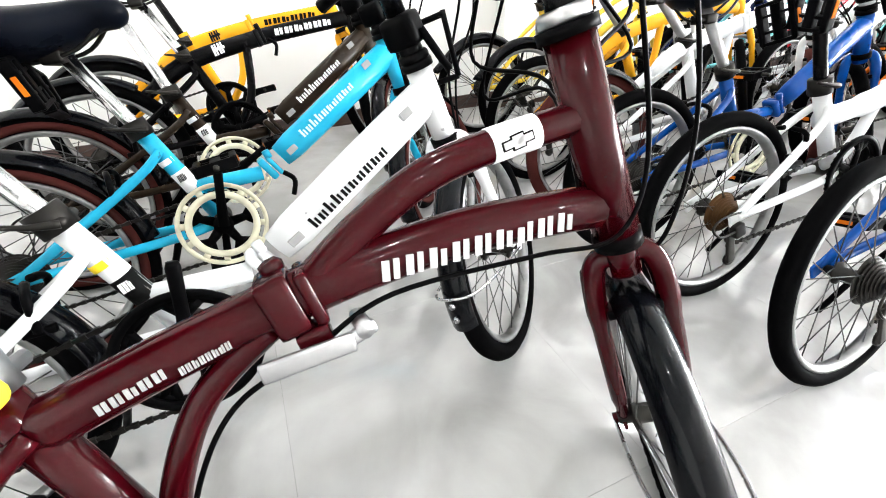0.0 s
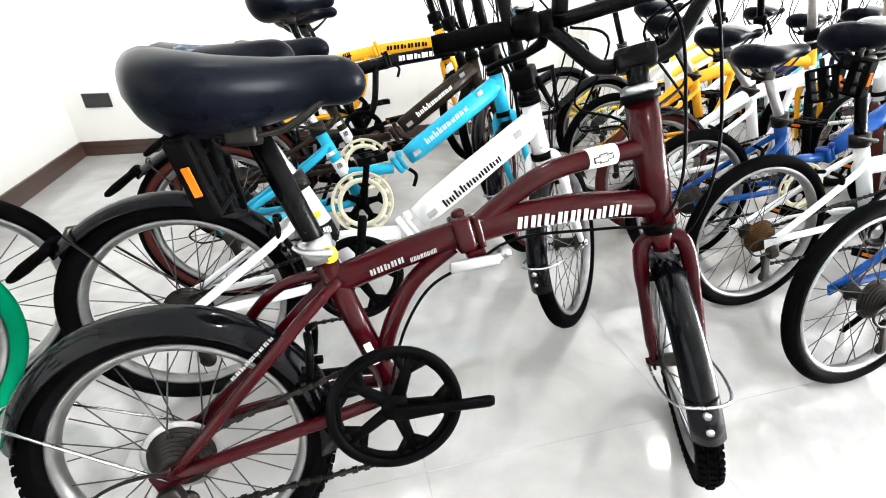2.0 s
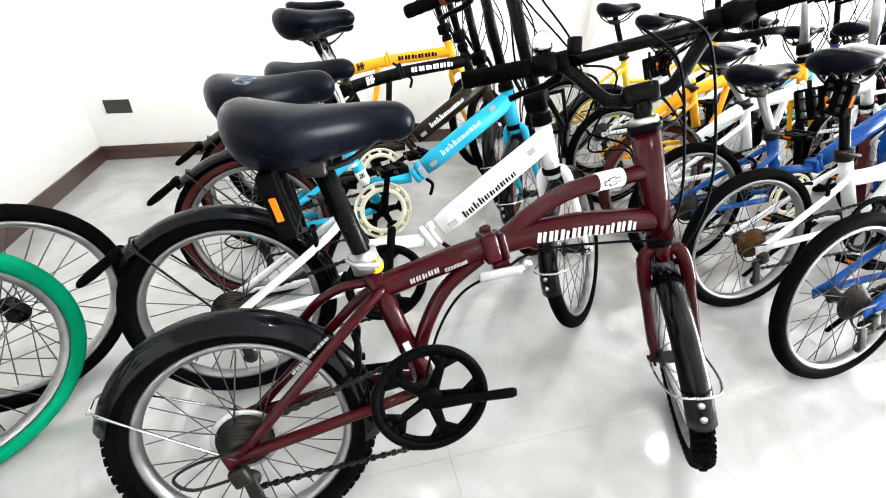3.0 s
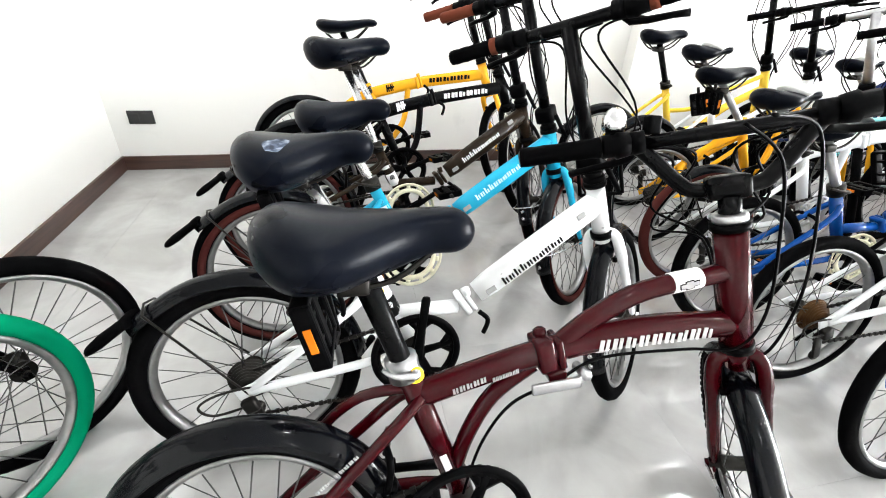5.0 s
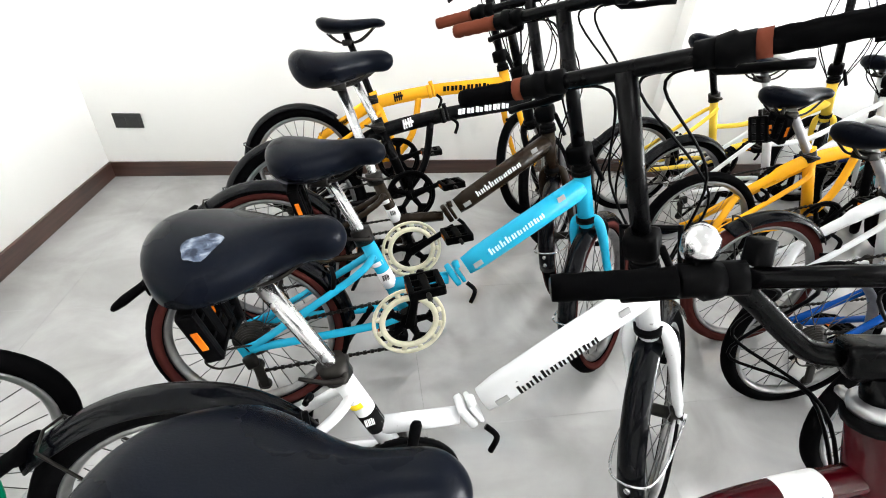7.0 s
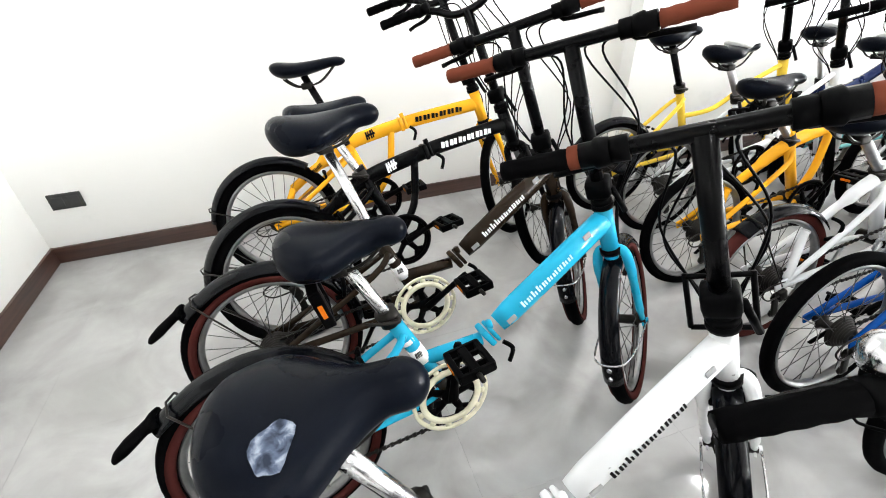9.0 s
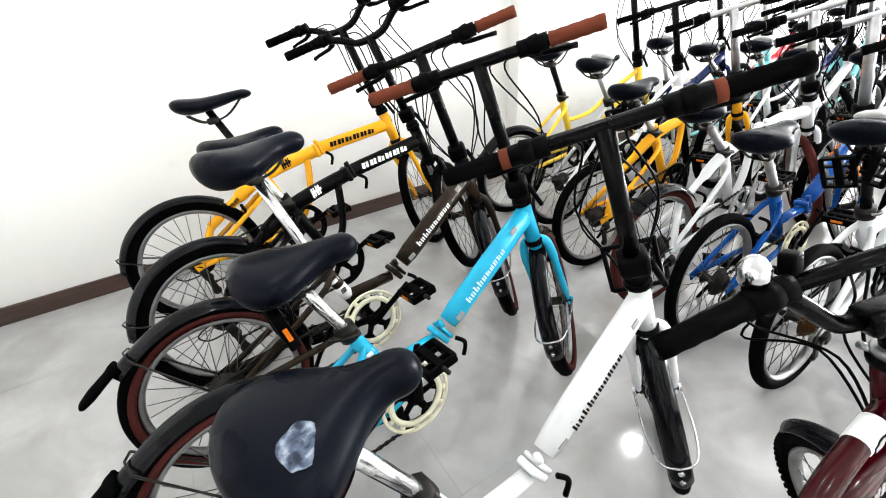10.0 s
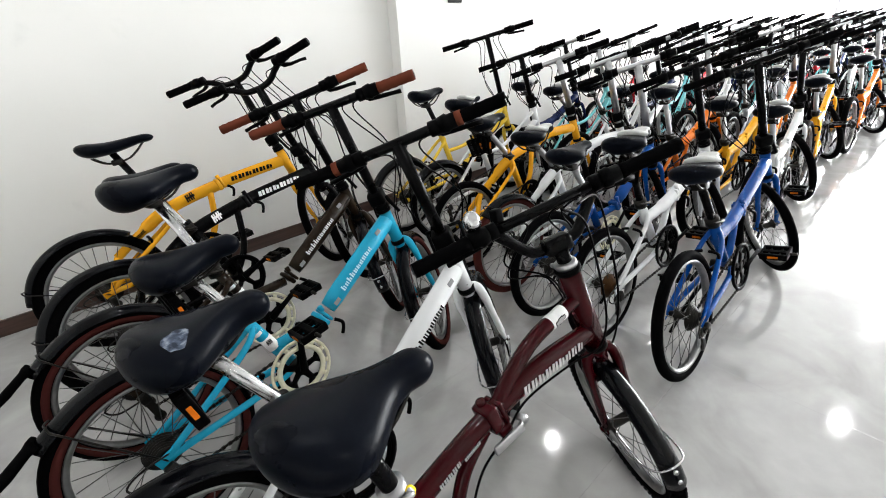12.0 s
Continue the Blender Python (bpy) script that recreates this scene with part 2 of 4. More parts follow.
def wheel(bike, name, m, R, tyre_mat, knobby=False, fine=True, tw=0.023, wall_mat=None, rim_mat=None, label=""):
    seg = 56 if fine else 32
    rr = R - 2 * tw + 0.004

    def rim(bm):
        lathe(bm, [(rr, -0.013), (rr, 0.013), (rr - 0.006, 0.0145), (rr - 0.012, 0.010), (rr - 0.016, 0.0), (rr - 0.012, -0.010), (rr - 0.006, -0.0145)], seg, closed=True)

    def tyre(bm):
        prof = []
        for k in range(10):
            a = 2 * math.pi * k / 10
            prof.append((R - tw + tw * math.cos(a), tw * 0.98 * math.sin(a)))
        lathe(bm, prof, seg, closed=True)
        if knobby:
            n = 72
            for k in range(n):
                a = 2 * math.pi * k / n
                for y, tilt in ((-0.014, 0.5), (0.0, 0.0), (0.014, -0.5)):
                    rad = R + (0.001 if y == 0 else -0.005)
                    aa = a + (math.pi / n if y == 0 else 0)
                    mm = Matrix.Rotation(-aa, 4, "Y") @ pose(rad, y, 0) @ Matrix.Rotation(-tilt, 4, "Z")
                    block(bm, mm, (0.007, 0.010, 0.011))

    def hub(bm):
        lathe(bm, [(0.004, -0.055), (0.01, -0.05), (0.011, -0.034), (0.024, -0.031), (0.024, -0.027), (0.014, -0.022), (0.014, 0.022), (0.024, 0.027), (0.024, 0.031), (0.011, 0.034), (0.01, 0.05), (0.004, 0.055)], 16)

    def spokes(bm):
        n = 28
        for k in range(n):
            s = 1 if k % 2 else -1
            a = 2 * math.pi * k / n
            b = a + (0.75 if (k // 2) % 2 else -0.75)
            tube(bm, [(0.022 * math.cos(b), s * 0.029, 0.022 * math.sin(b)), ((rr - 0.018) * math.cos(a), s * 0.004, (rr - 0.018) * math.sin(a))], 0.0013, 4)

    w = own(("wheel", R, seg, tw), rim, rim_mat or RIM, name, bike, m, label)
    own(("tyre", R, seg, knobby, tw), tyre, tyre_mat, "tyre", w, Matrix(), smooth=not knobby)
    own(("hub",), hub, STEEL, "hub", w, Matrix())
    own(("spokes", R, tw), spokes, SPOKE, "spokes", w, Matrix())
    if wall_mat:
        def band(bm):
            for s in (-1, 1):
                lathe(bm, [(rr + 0.002, s * 0.0175), (rr + 0.012, s * 0.0215), (rr + 0.022, s * 0.0238), (rr + 0.020, s * 0.019), (rr + 0.006, s * 0.015)], seg, closed=True)
        own(("band", R, seg, tw), band, wall_mat, "sidewall", w, Matrix())
    return w


def valve(w, R, a):
    bm = bmesh.new()
    d = Vector((math.cos(a), 0, math.sin(a)))
    tube(bm, [d * (R - 0.06), d * (R - 0.095)], [0.004, 0.003], 6)
    part("valve", bm, BLACKP, w)


def fender_mesh(bm, R, a0, a1, width=0.062, tail=0.0, n=26, skirt=0.017):
    """A curved mudguard from angle a0 to a1 (degrees; 0 ahead, 90 up), flared at the tail."""
    rows = []
    for i in range(n + 1):
        a = radians(a0 + (a1 - a0) * i / n)
        up = 0.0
        k = i / n
        if tail and k > 0.88:
            up = tail * ((k - 0.88) / 0.12) ** 1.3
        row = []
        for layer in (0.0, -0.0025):
            for j in range(9):
                t = -1 + 2 * j / 8
                rad = R + 0.014 + up + layer - skirt * t * t
                row.append(bm.verts.new((rad * math.cos(a), t * width / 2, rad * math.sin(a))))
        rows.append(row)
    ring = list(range(9)) + list(range(17, 8, -1))
    for i in range(n):
        for k in range(18):
            p, q = ring[k], ring[(k + 1) % 18]
            bm.faces.new((rows[i][p], rows[i][q], rows[i + 1][q], rows[i + 1][p]))
    for row in (rows[0], rows[-1]):
        bm.faces.new([row[k] for k in ring])


def saddle_form(q, width, thick):
    """Half width, crest height and depth of a saddle at q (0 tail, 1 nose)."""
    k = min(1.0, max(0.0, (q - 0.30) / 0.50))
    half = 0.031 + (0.53 * width - 0.031) * (0.5 + 0.5 * math.cos(math.pi * k))
    crest = 0.010 * (abs(q - 0.55) * 2) ** 2 - 0.010 + 0.010 * max(0, 1 - q / 0.4) - 0.010 * max(0, (q - 0.7) / 0.3) ** 2
    deep = thick * (1.0 - 0.42 * min(1, max(0, (q - 0.2) / 0.6)))
    return half, crest, deep


def saddle_mesh(bm, length=0.27, width=0.2, thick=0.06):
    """A padded saddle, nose towards +x, its top near z = 0, rounded at both ends."""
    n, seg = 30, 22
    rings = []
    for i in range(n + 1):
        q = 0.5 - 0.5 * math.cos(math.pi * i / n)
        x = length * (q - 0.5)
        w, top, h = saddle_form(q, width, thick)
        tail = math.sqrt(max(0.0, 1 - (1 - min(q / 0.34, 1)) ** 2))
        nose = math.sqrt(max(0.0, 1 - (1 - min((1 - q) / 0.13, 1)) ** 2))
        w *= max(0.03, tail * nose)
        swell = max(0.04, min(math.sqrt(max(0.0, 1 - (1 - min(q / 0.16, 1)) ** 2)), nose))
        mid = top - 0.46 * h
        ring = []
        for s in range(seg):
            a = 2 * math.pi * s / seg
            y = w * math.copysign(abs(math.cos(a)) ** 0.92, math.cos(a))
            zz = math.sin(a)
            z = mid + swell * (0.46 * h * zz if zz > 0 else -0.54 * h * abs(zz) ** 0.75)
            if zz < -0.3:
                y *= 0.9
            ring.append(bm.verts.new((x, y, z)))
        rings.append(ring)
    for i in range(n):
        for s in range(seg):
            bm.faces.new((rings[i][s], rings[i][(s + 1) % seg], rings[i + 1][(s + 1) % seg], rings[i + 1][s]))
    bm.faces.new(rings[0])
    bm.faces.new(rings[-1])


def pedal(parent, m, name="pedal"):
    p = own(("pedal",), lambda bm: block(bm, Matrix(), (0.022, 0.085, 0.018), 0.004), BLACKP, name, parent, m, "black plastic pedal", False)
    own(("spindle",), lambda bm: tube(bm, [(0, 0.04, 0), (0, 0.07, 0)], 0.006, 8), STEEL, "spindle", p, Matrix())
    for s in (-1, 1):
        own(("tread",), lambda bm: block(bm, Matrix(), (0.014, 0.09, 0.024), 0.004), BLACKP, "tread", p, pose(0.036 * s, 0, 0), "", False)
        own(("end_plate",), lambda bm: block(bm, Matrix(), (0.08, 0.008, 0.022), 0.002), BLACKP, "end_plate", p, pose(0, 0.043 * s, 0), "", False)
        own(("rib",), lambda bm: block(bm, Matrix(), (0.07, 0.006, 0.014), 0.001), BLACKP, "rib", p, pose(0, 0.018 * s, 0), "", False)
        own(("pedal_reflector",), lambda bm: block(bm, Matrix(), (0.003, 0.034, 0.009), 0.001), ORANGE, "reflector", p, pose(0.0432 * s, 0, 0), "orange reflector", False)
    return p


def chainring_mesh(bm, r, arms=5, broad=0.016):
    lathe(bm, [(r, -0.003), (r, 0.003), (r - broad, 0.003), (r - broad, -0.003)], 44, closed=True)
    for k in range(44):
        a = 2 * math.pi * k / 44
        block(bm, Matrix.Rotation(-a, 4, "Y") @ pose(r + 0.002, 0, 0), (0.006, 0.003, 0.006))
    for k in range(arms):
        a = 2 * math.pi * k / arms
        tube(bm, [(0.012 * math.cos(a), 0, 0.012 * math.sin(a)), ((r - broad * 0.6) * math.cos(a), 0, (r - broad * 0.6) * math.sin(a))], [0.012, 0.008], 8, 0.45)
    for k in range(arms * 2):
        a = 2 * math.pi * (k // 2) / arms
        b = a + (0.26 if k % 2 else -0.26)
        rm, re = r * 0.62, r - broad * 0.7
        tube(bm, [(rm * math.cos(a), 0, rm * math.sin(a)), (re * math.cos(b), 0, re * math.sin(b))], [0.007, 0.009], 6, 0.45)
    lathe(bm, [(0.022, -0.006), (0.022, 0.006)], 16)


def plate_ring_mesh(bm, r):
    """A chain guard disc with a ring of slots."""
    lathe(bm, [(r, -0.002), (r, 0.004), (r - 0.008, 0.005), (r - 0.010, 0.002)], 48, closed=True)
    lathe(bm, [(r - 0.019, -0.002), (r - 0.019, 0.004), (r - 0.034, 0.004), (r - 0.034, -0.002)], 48, closed=True)
    for k in range(12):
        a = 2 * math.pi * k / 12
        block(bm, Matrix.Rotation(-a, 4, "Y") @ pose(r - 0.0145, 0.001, 0), (0.012, 0.004, 0.014))


def drivetrain(bike, bb, R, ring=0.092, kind="black", crank=35.0, pedals=True, cassette=STEEL, derailleur=True, rear=0.0):
    """Crankset, chain, sprockets and rear derailleur on the right side (-y)."""
    y = -0.052
    cs = None
    if kind == "cream":
        cs = own(("ring", ring, "c"), lambda bm: chainring_mesh(bm, ring - 0.022, 5, 0.010), BLACKP, "crankset", bike, side_pose(bb[0], y, bb[1], crank))
        own(("guard", ring), lambda bm: plate_ring_mesh(bm, ring), CREAMP, "chain_guard", cs, pose(0, -0.006, 0), "cream slotted chain guard")
    else:
        cs = own(("ring", ring, kind), lambda bm: chainring_mesh(bm, ring, 5, 0.014), BLACKP if kind == "black" else ALU, "crankset", bike, side_pose(bb[0], y, bb[1], crank))
        if kind == "black":
            own(("outerguard", ring), lambda bm: lathe(bm, [(ring + 0.008, -0.002), (ring + 0.008, 0.004), (ring - 0.006, 0.005), (ring - 0.006, -0.002)], 48, closed=True), BLACKP, "chain_guard", cs, pose(0, -0.007, 0))

    def arm(bm):
        tube(bm, [(0, 0, 0), (0.075, 0, 0), (0.148, 0, 0), (0.156, 0, 0)], [0.0135, 0.0095, 0.0105, 0.008], 10, 0.6)
    cmat = BLACKP if kind != "alu" else ALU
    for s, turn in ((-1, crank), (1, crank + 180)):
        m = side_pose(bb[0], s * 0.072, bb[1], turn)
        own(("crank_arm",), arm, cmat, "crank_arm", bike, m)
        if pedals:
            end = m @ Vector((0.148, s * 0.062, 0))
            pedal(bike, pose(*end, 0, 8, 0 if s > 0 else 180))
    bm = bmesh.new()
    tube(bm, [(bb[0], -0.05, bb[1]), (bb[0], 0.05, bb[1])], 0.021, 14)
    part("bottom_bracket", bm, STEEL, bike)

    def sprockets(bm):
        prof = [(0.012, -0.050)]
        for i in range(6):
            r, y0 = 0.024 + 0.0045 * i, -0.048 + 0.0045 * i
            prof += [(r, y0), (r, y0 + 0.002), (0.016, y0 + 0.0022), (0.016, y0 + 0.0043)]
        prof += [(0.050, -0.0185), (0.050, -0.0170), (0.012, -0.0165)]
        lathe(bm, prof, 28)
    own(("sprockets",), sprockets, cassette, "cassette", bike, pose(rear, 0, R))
    # chain, a row of links above and below
    rs, rc = 0.036, ring - 0.022 if kind == "cream" else ring
    for name, z0, z1 in (("chain_top", R + rs, bb[1] + rc), ("chain_bottom", R - 0.085, bb[1] - rc)):
        bm = bmesh.new()
        a, b = Vector((rear + 0.012, -0.04, z0)), Vector((bb[0], y, z1))
        n = max(8, int((b - a).length / 0.0095))
        d = (b - a) / n
        ang = math.degrees(math.atan2(d.z, d.x))
        for i in range(n):
            block(bm, side_pose(*(a + d * (i + 0.5)), ang), (0.0092, 0.007 if i % 2 else 0.004, 0.0085 if i % 2 else 0.006))
        part(name, bm, STEEL, bike, smooth=False)
    if derailleur:
        def mech(bm):
            block(bm, side_pose(0.0, -0.07, -0.03, 20), (0.03, 0.022, 0.035), 0.006)
            block(bm, side_pose(0.012, -0.052, -0.085, 12), (0.024, 0.008, 0.085), 0.004)
            lathe(bm, [(0.017, -0.052), (0.017, -0.046)], 14, pose(0.008, 0, -0.057))
            lathe(bm, [(0.017, -0.052), (0.017, -0.046)], 14, pose(0.018, 0, -0.118))
            tube(bm, curve([(-0.01, -0.075, -0.03), (-0.07, -0.085, -0.03), (-0.095, -0.082, -0.005), (-0.05, -0.072, 0.012), (0.05, -0.06, 0.01)], 6), 0.0028, 6)
        own(("derailleur",), mech, STEEL, "rear_derailleur", bike, pose(rear, 0, R))


def lettering_bars(bike, name, mat, start, step, up, count, wide, high, y, gap=0.35, label=""):
    """Plain raised bars in place of a printed word along a tube's side; up is the height of the low bars."""
    bm = bmesh.new()
    start, step = Vector(start), Vector(step)
    ang = math.degrees(math.atan2(step.z, step.x))
    side = Vector((-math.sin(radians(ang)), 0, math.cos(radians(ang))))
    for i in range(count):
        for k, share in ((0.24, 0.34), (0.68, 0.27)):
            h = high * (1.0 if (i in (0, 2, 3) and k < 0.5) else up * (1.0 if (i + (k > 0.5)) % 3 else 0.82))
            p = start + step * (i + k) + side * (h - high) / 2
            block(bm, side_pose(p.x, y, p.z, ang - 8 * (up == 1.0)), (step.length * share * (1.35 - gap), 0.0012, h))
    return part(name, bm, mat, bike, label, False)


def stowed_pedals(bike, p):
    """A pair of removed pedals strapped behind the seat post."""
    for s, dz in ((-1, 0.0), (1, -0.02)):
        pedal(bike, pose(p[0], p[1] + s * 0.035, p[2] + dz, 78, 12 * s, 90), "stowed_pedal")


def saddle(bike, at, tilt=4, length=0.27, width=0.2, thick=0.065, top=None, scuff=False, turn=0.0):
    m = pose(*at, 0, 0, turn) @ side_pose(0, 0, 0, tilt)
    s = own(("saddle", length, width, thick), lambda bm: saddle_mesh(bm, length, width, thick), VINYL, "saddle", bike, m, "black padded vinyl saddle")

    for y in (-0.022, 0.022):
        own(("rail", y), lambda bm: tube(bm, curve([(-0.1, y, -0.06), (-0.05, y, -0.095), (0.03, y, -0.09), (0.1, y * 0.4, -0.04)], 5), 0.0038, 6), STEEL, "saddle_rail", s, Matrix())
    own(("saddle_clamp",), lambda bm: block(bm, pose(-0.02, 0, -0.096), (0.04, 0.056, 0.024), 0.006), STEEL, "saddle_clamp", s, Matrix())
    if top:
        def pad(bm):
            saddle_mesh(bm, length * 0.55, width * 0.7, thick * 0.5)
        own(("pad", length, width), pad, top, "saddle_panel", s, pose(length * 0.17, 0, 0.006))
    if scuff:
        def worn(bm):
            n, rings = 20, []
            for r in (0.0, 0.3, 0.55, 0.8, 1.0):
                ring = []
                for k in range(n):
                    a = 2 * math.pi * k / n
                    x = -0.036 + 0.021 * r * math.cos(a) * (1 + 0.15 * math.sin(3 * a))
                    y = -0.064 + 0.026 * r * math.sin(a) * (1 + 0.1 * math.cos(5 * a)) + 0.4 * (x + 0.036)
                    w, t, h = saddle_form(x / length + 0.5, width, thick)
                    side = min(1.0, abs(y) / w) ** (1 / 0.92)
                    ring.append(bm.verts.new((x, y, t - 0.46 * h * (1 - math.sqrt(1 - side * side)) + 0.001)))
                rings.append(ring)
            for a, b in zip(rings, rings[1:]):
                for k in range(n):
                    bm.faces.new((a[k], a[(k + 1) % n], b[(k + 1) % n], b[k]))
        own(("scuff",), worn, SCUFF, "worn_patch", s, Matrix(), "bluish grey worn patch on the vinyl")
    return s


def grip(parent, a, b, mat, r=0.0165):
    bm = bmesh.new()
    a, b = Vector(a), Vector(b)
    n = 9
    pts = [a.lerp(b, i / n) for i in range(n + 1)]
    tube(bm, pts, [r * (1.0 if i % 2 else 0.93) for i in range(n)] + [r * 1.06], 12)
    return part("grip", bm, mat, parent)


def lever(parent, p, s, m, mat):
    """A brake lever and its clamp; s is the side."""
    bm = bmesh.new()
    base = Vector(p)
    tube(bm, [m @ (base + Vector((0, s * 0.012, 0))), m @ (base - Vector((0, s * 0.012, 0)))], 0.019, 10)
    tube(bm, [m @ (base + Vector(q)) for q in ((0.01, 0, -0.004), (0.035, s * 0.012, -0.016), (0.045, s * 0.04, -0.022), (0.042, s * 0.085, -0.026), (0.05, s * 0.11, -0.028))], [0.009, 0.010, 0.007, 0.006, 0.007], 8)
    return part("brake_lever", bm, mat, parent)


def bicycle(spec):
    """One bicycle, rear tyre's contact at its origin, pointing along +x, z up."""
    S = dict(R=0.248, wb=1.0, head=72.0, frame="vw", paint=WHITE, tyre=RUBBER, wall=None, knobby=False, fine=True,
             bar="flat", bar_z=0.98, bar_w=0.56, grip=RUBBER, steer=0.0, saddle_at=(0.17, 0.80), saddle_tilt=4, post=CHROME,
             fender_r=(5, 160), fender_f=(-150 + 180, 155), tail=0.03, ring="black", ring_r=0.088, crank=-60, pedals=True,
             stem=GLOSSBLACK, bell=False, stowed=False, scuff=False, top=None, cassette=STEEL, cables=True, seat_len=0.27,
             front_rack=False, stand=True, seat_w=0.215, tw=0.023, seat_turn=0.0, lean=10.0, seat_h=0.10, collar=None, wheel_steer=None, seat_side=0.0, front_tw=0.021, fork=0.043, stem_tilt=0.0, stem_pitch=0.0, rear=0.0, tube_drop=0.0)
    S.update(spec)
    bike = new(spec.get("name", "folding_bicycle"))
    R, wb, fine, P, rear = S["R"], S["wb"], S["fine"], S["paint"], S["rear"]
    cot = 1 / math.tan(radians(S["head"]))

    def ax(v):
        return Vector((wb - 0.038 - (v - R) * cot, 0, v))
    axis = Vector((-cot, 0, 1)).normalized()
    MB = Matrix.Translation(ax(0.6)) @ Matrix.Rotation(radians(S["steer"]), 4, axis) @ Matrix.Translation(-ax(0.6))
    M = Matrix.Translation(ax(0.6)) @ Matrix.Rotation(radians(S["wheel_steer"] or S["steer"]), 4, axis) @ Matrix.Translation(-ax(0.6))
    # slide the turned front wheel along the steering axis until its tyre meets the floor
    L = Matrix.Rotation(radians(-S["lean"]), 3, "X")
    hub, nrm = L @ (M @ Vector((wb, 0, R))), L @ (M.to_3x3() @ Vector((0, 1, 0)))
    low = hub.z - (R - S["tw"]) * math.sqrt(max(0.0, 1 - nrm.z ** 2)) - S["tw"]
    drop = -low / (L @ axis).z
    MW = Matrix.Translation(axis * drop) @ M
    crown = 2 * R + {"vw": 0.014, "chev": 0.046}.get(S["frame"], 0.032)
    seg = 14 if fine else 8
    F = S["frame"]
    # ---- frame
    bm = bmesh.new()
    if F == "vw":
        bb, clamp, head0, head1 = (0.392, 0.268), (0.283, 0.505), crown + 0.006, crown + 0.128
        hinge = Vector((0.520, 0, 0.365 - S["tube_drop"]))
        top = ax(head0 + 0.086 - S["tube_drop"]) + Vector((-0.004, 0, 0))
        tube(bm, [hinge + (top - hinge) * 0.10, hinge + (top - hinge) * 0.2, hinge + (top - hinge) * 0.5, top], [0.028, 0.033, 0.034, 0.032], seg, 0.74)
        tube(bm, [Vector((0.352, 0, 0.352)), hinge - Vector((0.015, 0, 0.008))], 0.0175, seg)
        tube(bm, [Vector((bb[0], 0, bb[1])), Vector((clamp[0], 0, clamp[1]))], 0.0185, seg)
    elif F == "chev":
        bb, clamp, head0, head1 = (0.378, 0.282), (0.280, 0.545), crown + 0.026, crown + 0.232
        hinge = Vector((0.505, 0, 0.540))
        low, high = ax(head0 + 0.036), ax(head0 + 0.132)
        tube(bm, curve([(0.305, 0, 0.482), (0.41, 0, 0.515), hinge, (0.60, 0, 0.558), (0.70, 0, 0.568), low], 5), [0.0225] * 10 + [0.0235] * 16, seg, 0.85)
        upper = curve([hinge + Vector((0.02, 0, 0.006)), (0.585, 0, 0.592), (0.67, 0, 0.634), high], 18)
        tube(bm, upper, 0.0165, seg)
        band = bmesh.new()
        tube(band, [p for p in upper if 0.703 < p.x < 0.767], 0.0172, 18)
        part("badge_sleeve", band, WHITEINK, bike, "white badge sleeve round the upper tube")
        tube(bm, [Vector((bb[0], 0, bb[1])), Vector((clamp[0], 0, clamp[1]))], 0.0185, seg)
        tube(bm, curve([(0.362, 0, 0.325), (0.385, 0, 0.40), (0.425, 0, 0.47), (0.49, 0, 0.52)], 6), 0.0135, seg)
    elif F == "hummer":
        bb, clamp, head0, head1 = (0.46, 0.288), (0.35, 0.55), crown + 0.012, crown + 0.14
        hinge = Vector((0.60, 0, 0.577))
        top = ax(head0 + 0.075)
        tube(bm, curve([(0.12, 0, 0.375), (0.24, 0, 0.455), (0.37, 0, 0.525), hinge, (0.76, 0, 0.60), top], 5), [0.018] * 6 + [0.027] * 20, seg, 0.6)
        tube(bm, [Vector((bb[0], 0, bb[1])), Vector((clamp[0], 0, clamp[1] + 0.02))], 0.019, seg)
        tube(bm, curve([(0.465, 0, 0.30), (0.53, 0, 0.40), (0.555, 0, 0.55)], 6), 0.014, seg)
        tube(bm, [(0.12, 0, 0.375), (rear + 0.02, -0.058, R + 0.015)], 0.013, seg)
        tube(bm, [(0.12, 0, 0.375), (rear + 0.02, 0.058, R + 0.015)], 0.013, seg)
    elif F == "city":
        bb, clamp, head0, head1 = (0.44, 0.28), (0.32, 0.60), crown + 0.012, crown + 0.17
        hinge = Vector((0.60, 0, 0.36))
        top = ax(head0 + 0.06)
        tube(bm, curve([(0.42, 0, 0.32), hinge, (0.74, 0, 0.47), top], 6), 0.021, seg)
        tube(bm, curve([(0.375, 0, 0.45), (0.56, 0, 0.47), (0.74, 0, 0.57), ax(head0 + 0.13)], 6), 0.012, seg)
        tube(bm, [Vector((bb[0], 0, bb[1])), Vector((clamp[0], 0, clamp[1]))], 0.0175, seg)
    else:
        bb, clamp, head0, head1 = (0.40, 0.28), (0.28, 0.515), crown + 0.012, crown + 0.125
        hinge = Vector((0.57, 0, 0.465))
        top = ax(head0 + 0.065)
        tube(bm, curve([(0.31, 0, 0.42), (0.44, 0, 0.435), hinge, top], 5), [0.026] * 6 + [0.031] * 10, seg, 0.75)
        tube(bm, [Vector((bb[0], 0, bb[1])), Vector((clamp[0], 0, clamp[1]))], 0.019, seg)
        tube(bm, curve([(bb[0], 0, bb[1]), (0.47, 0, 0.34), (0.52, 0, 0.43)], 5), 0.014, seg)
    tube(bm, [ax(head0), ax(head1)], 0.0255 if F == "chev" else 0.022, seg)
    part("main_frame", bm, P, bike)
    # rear triangle
    sx, sz = clamp[0] + 0.03, clamp[1] - 0.06
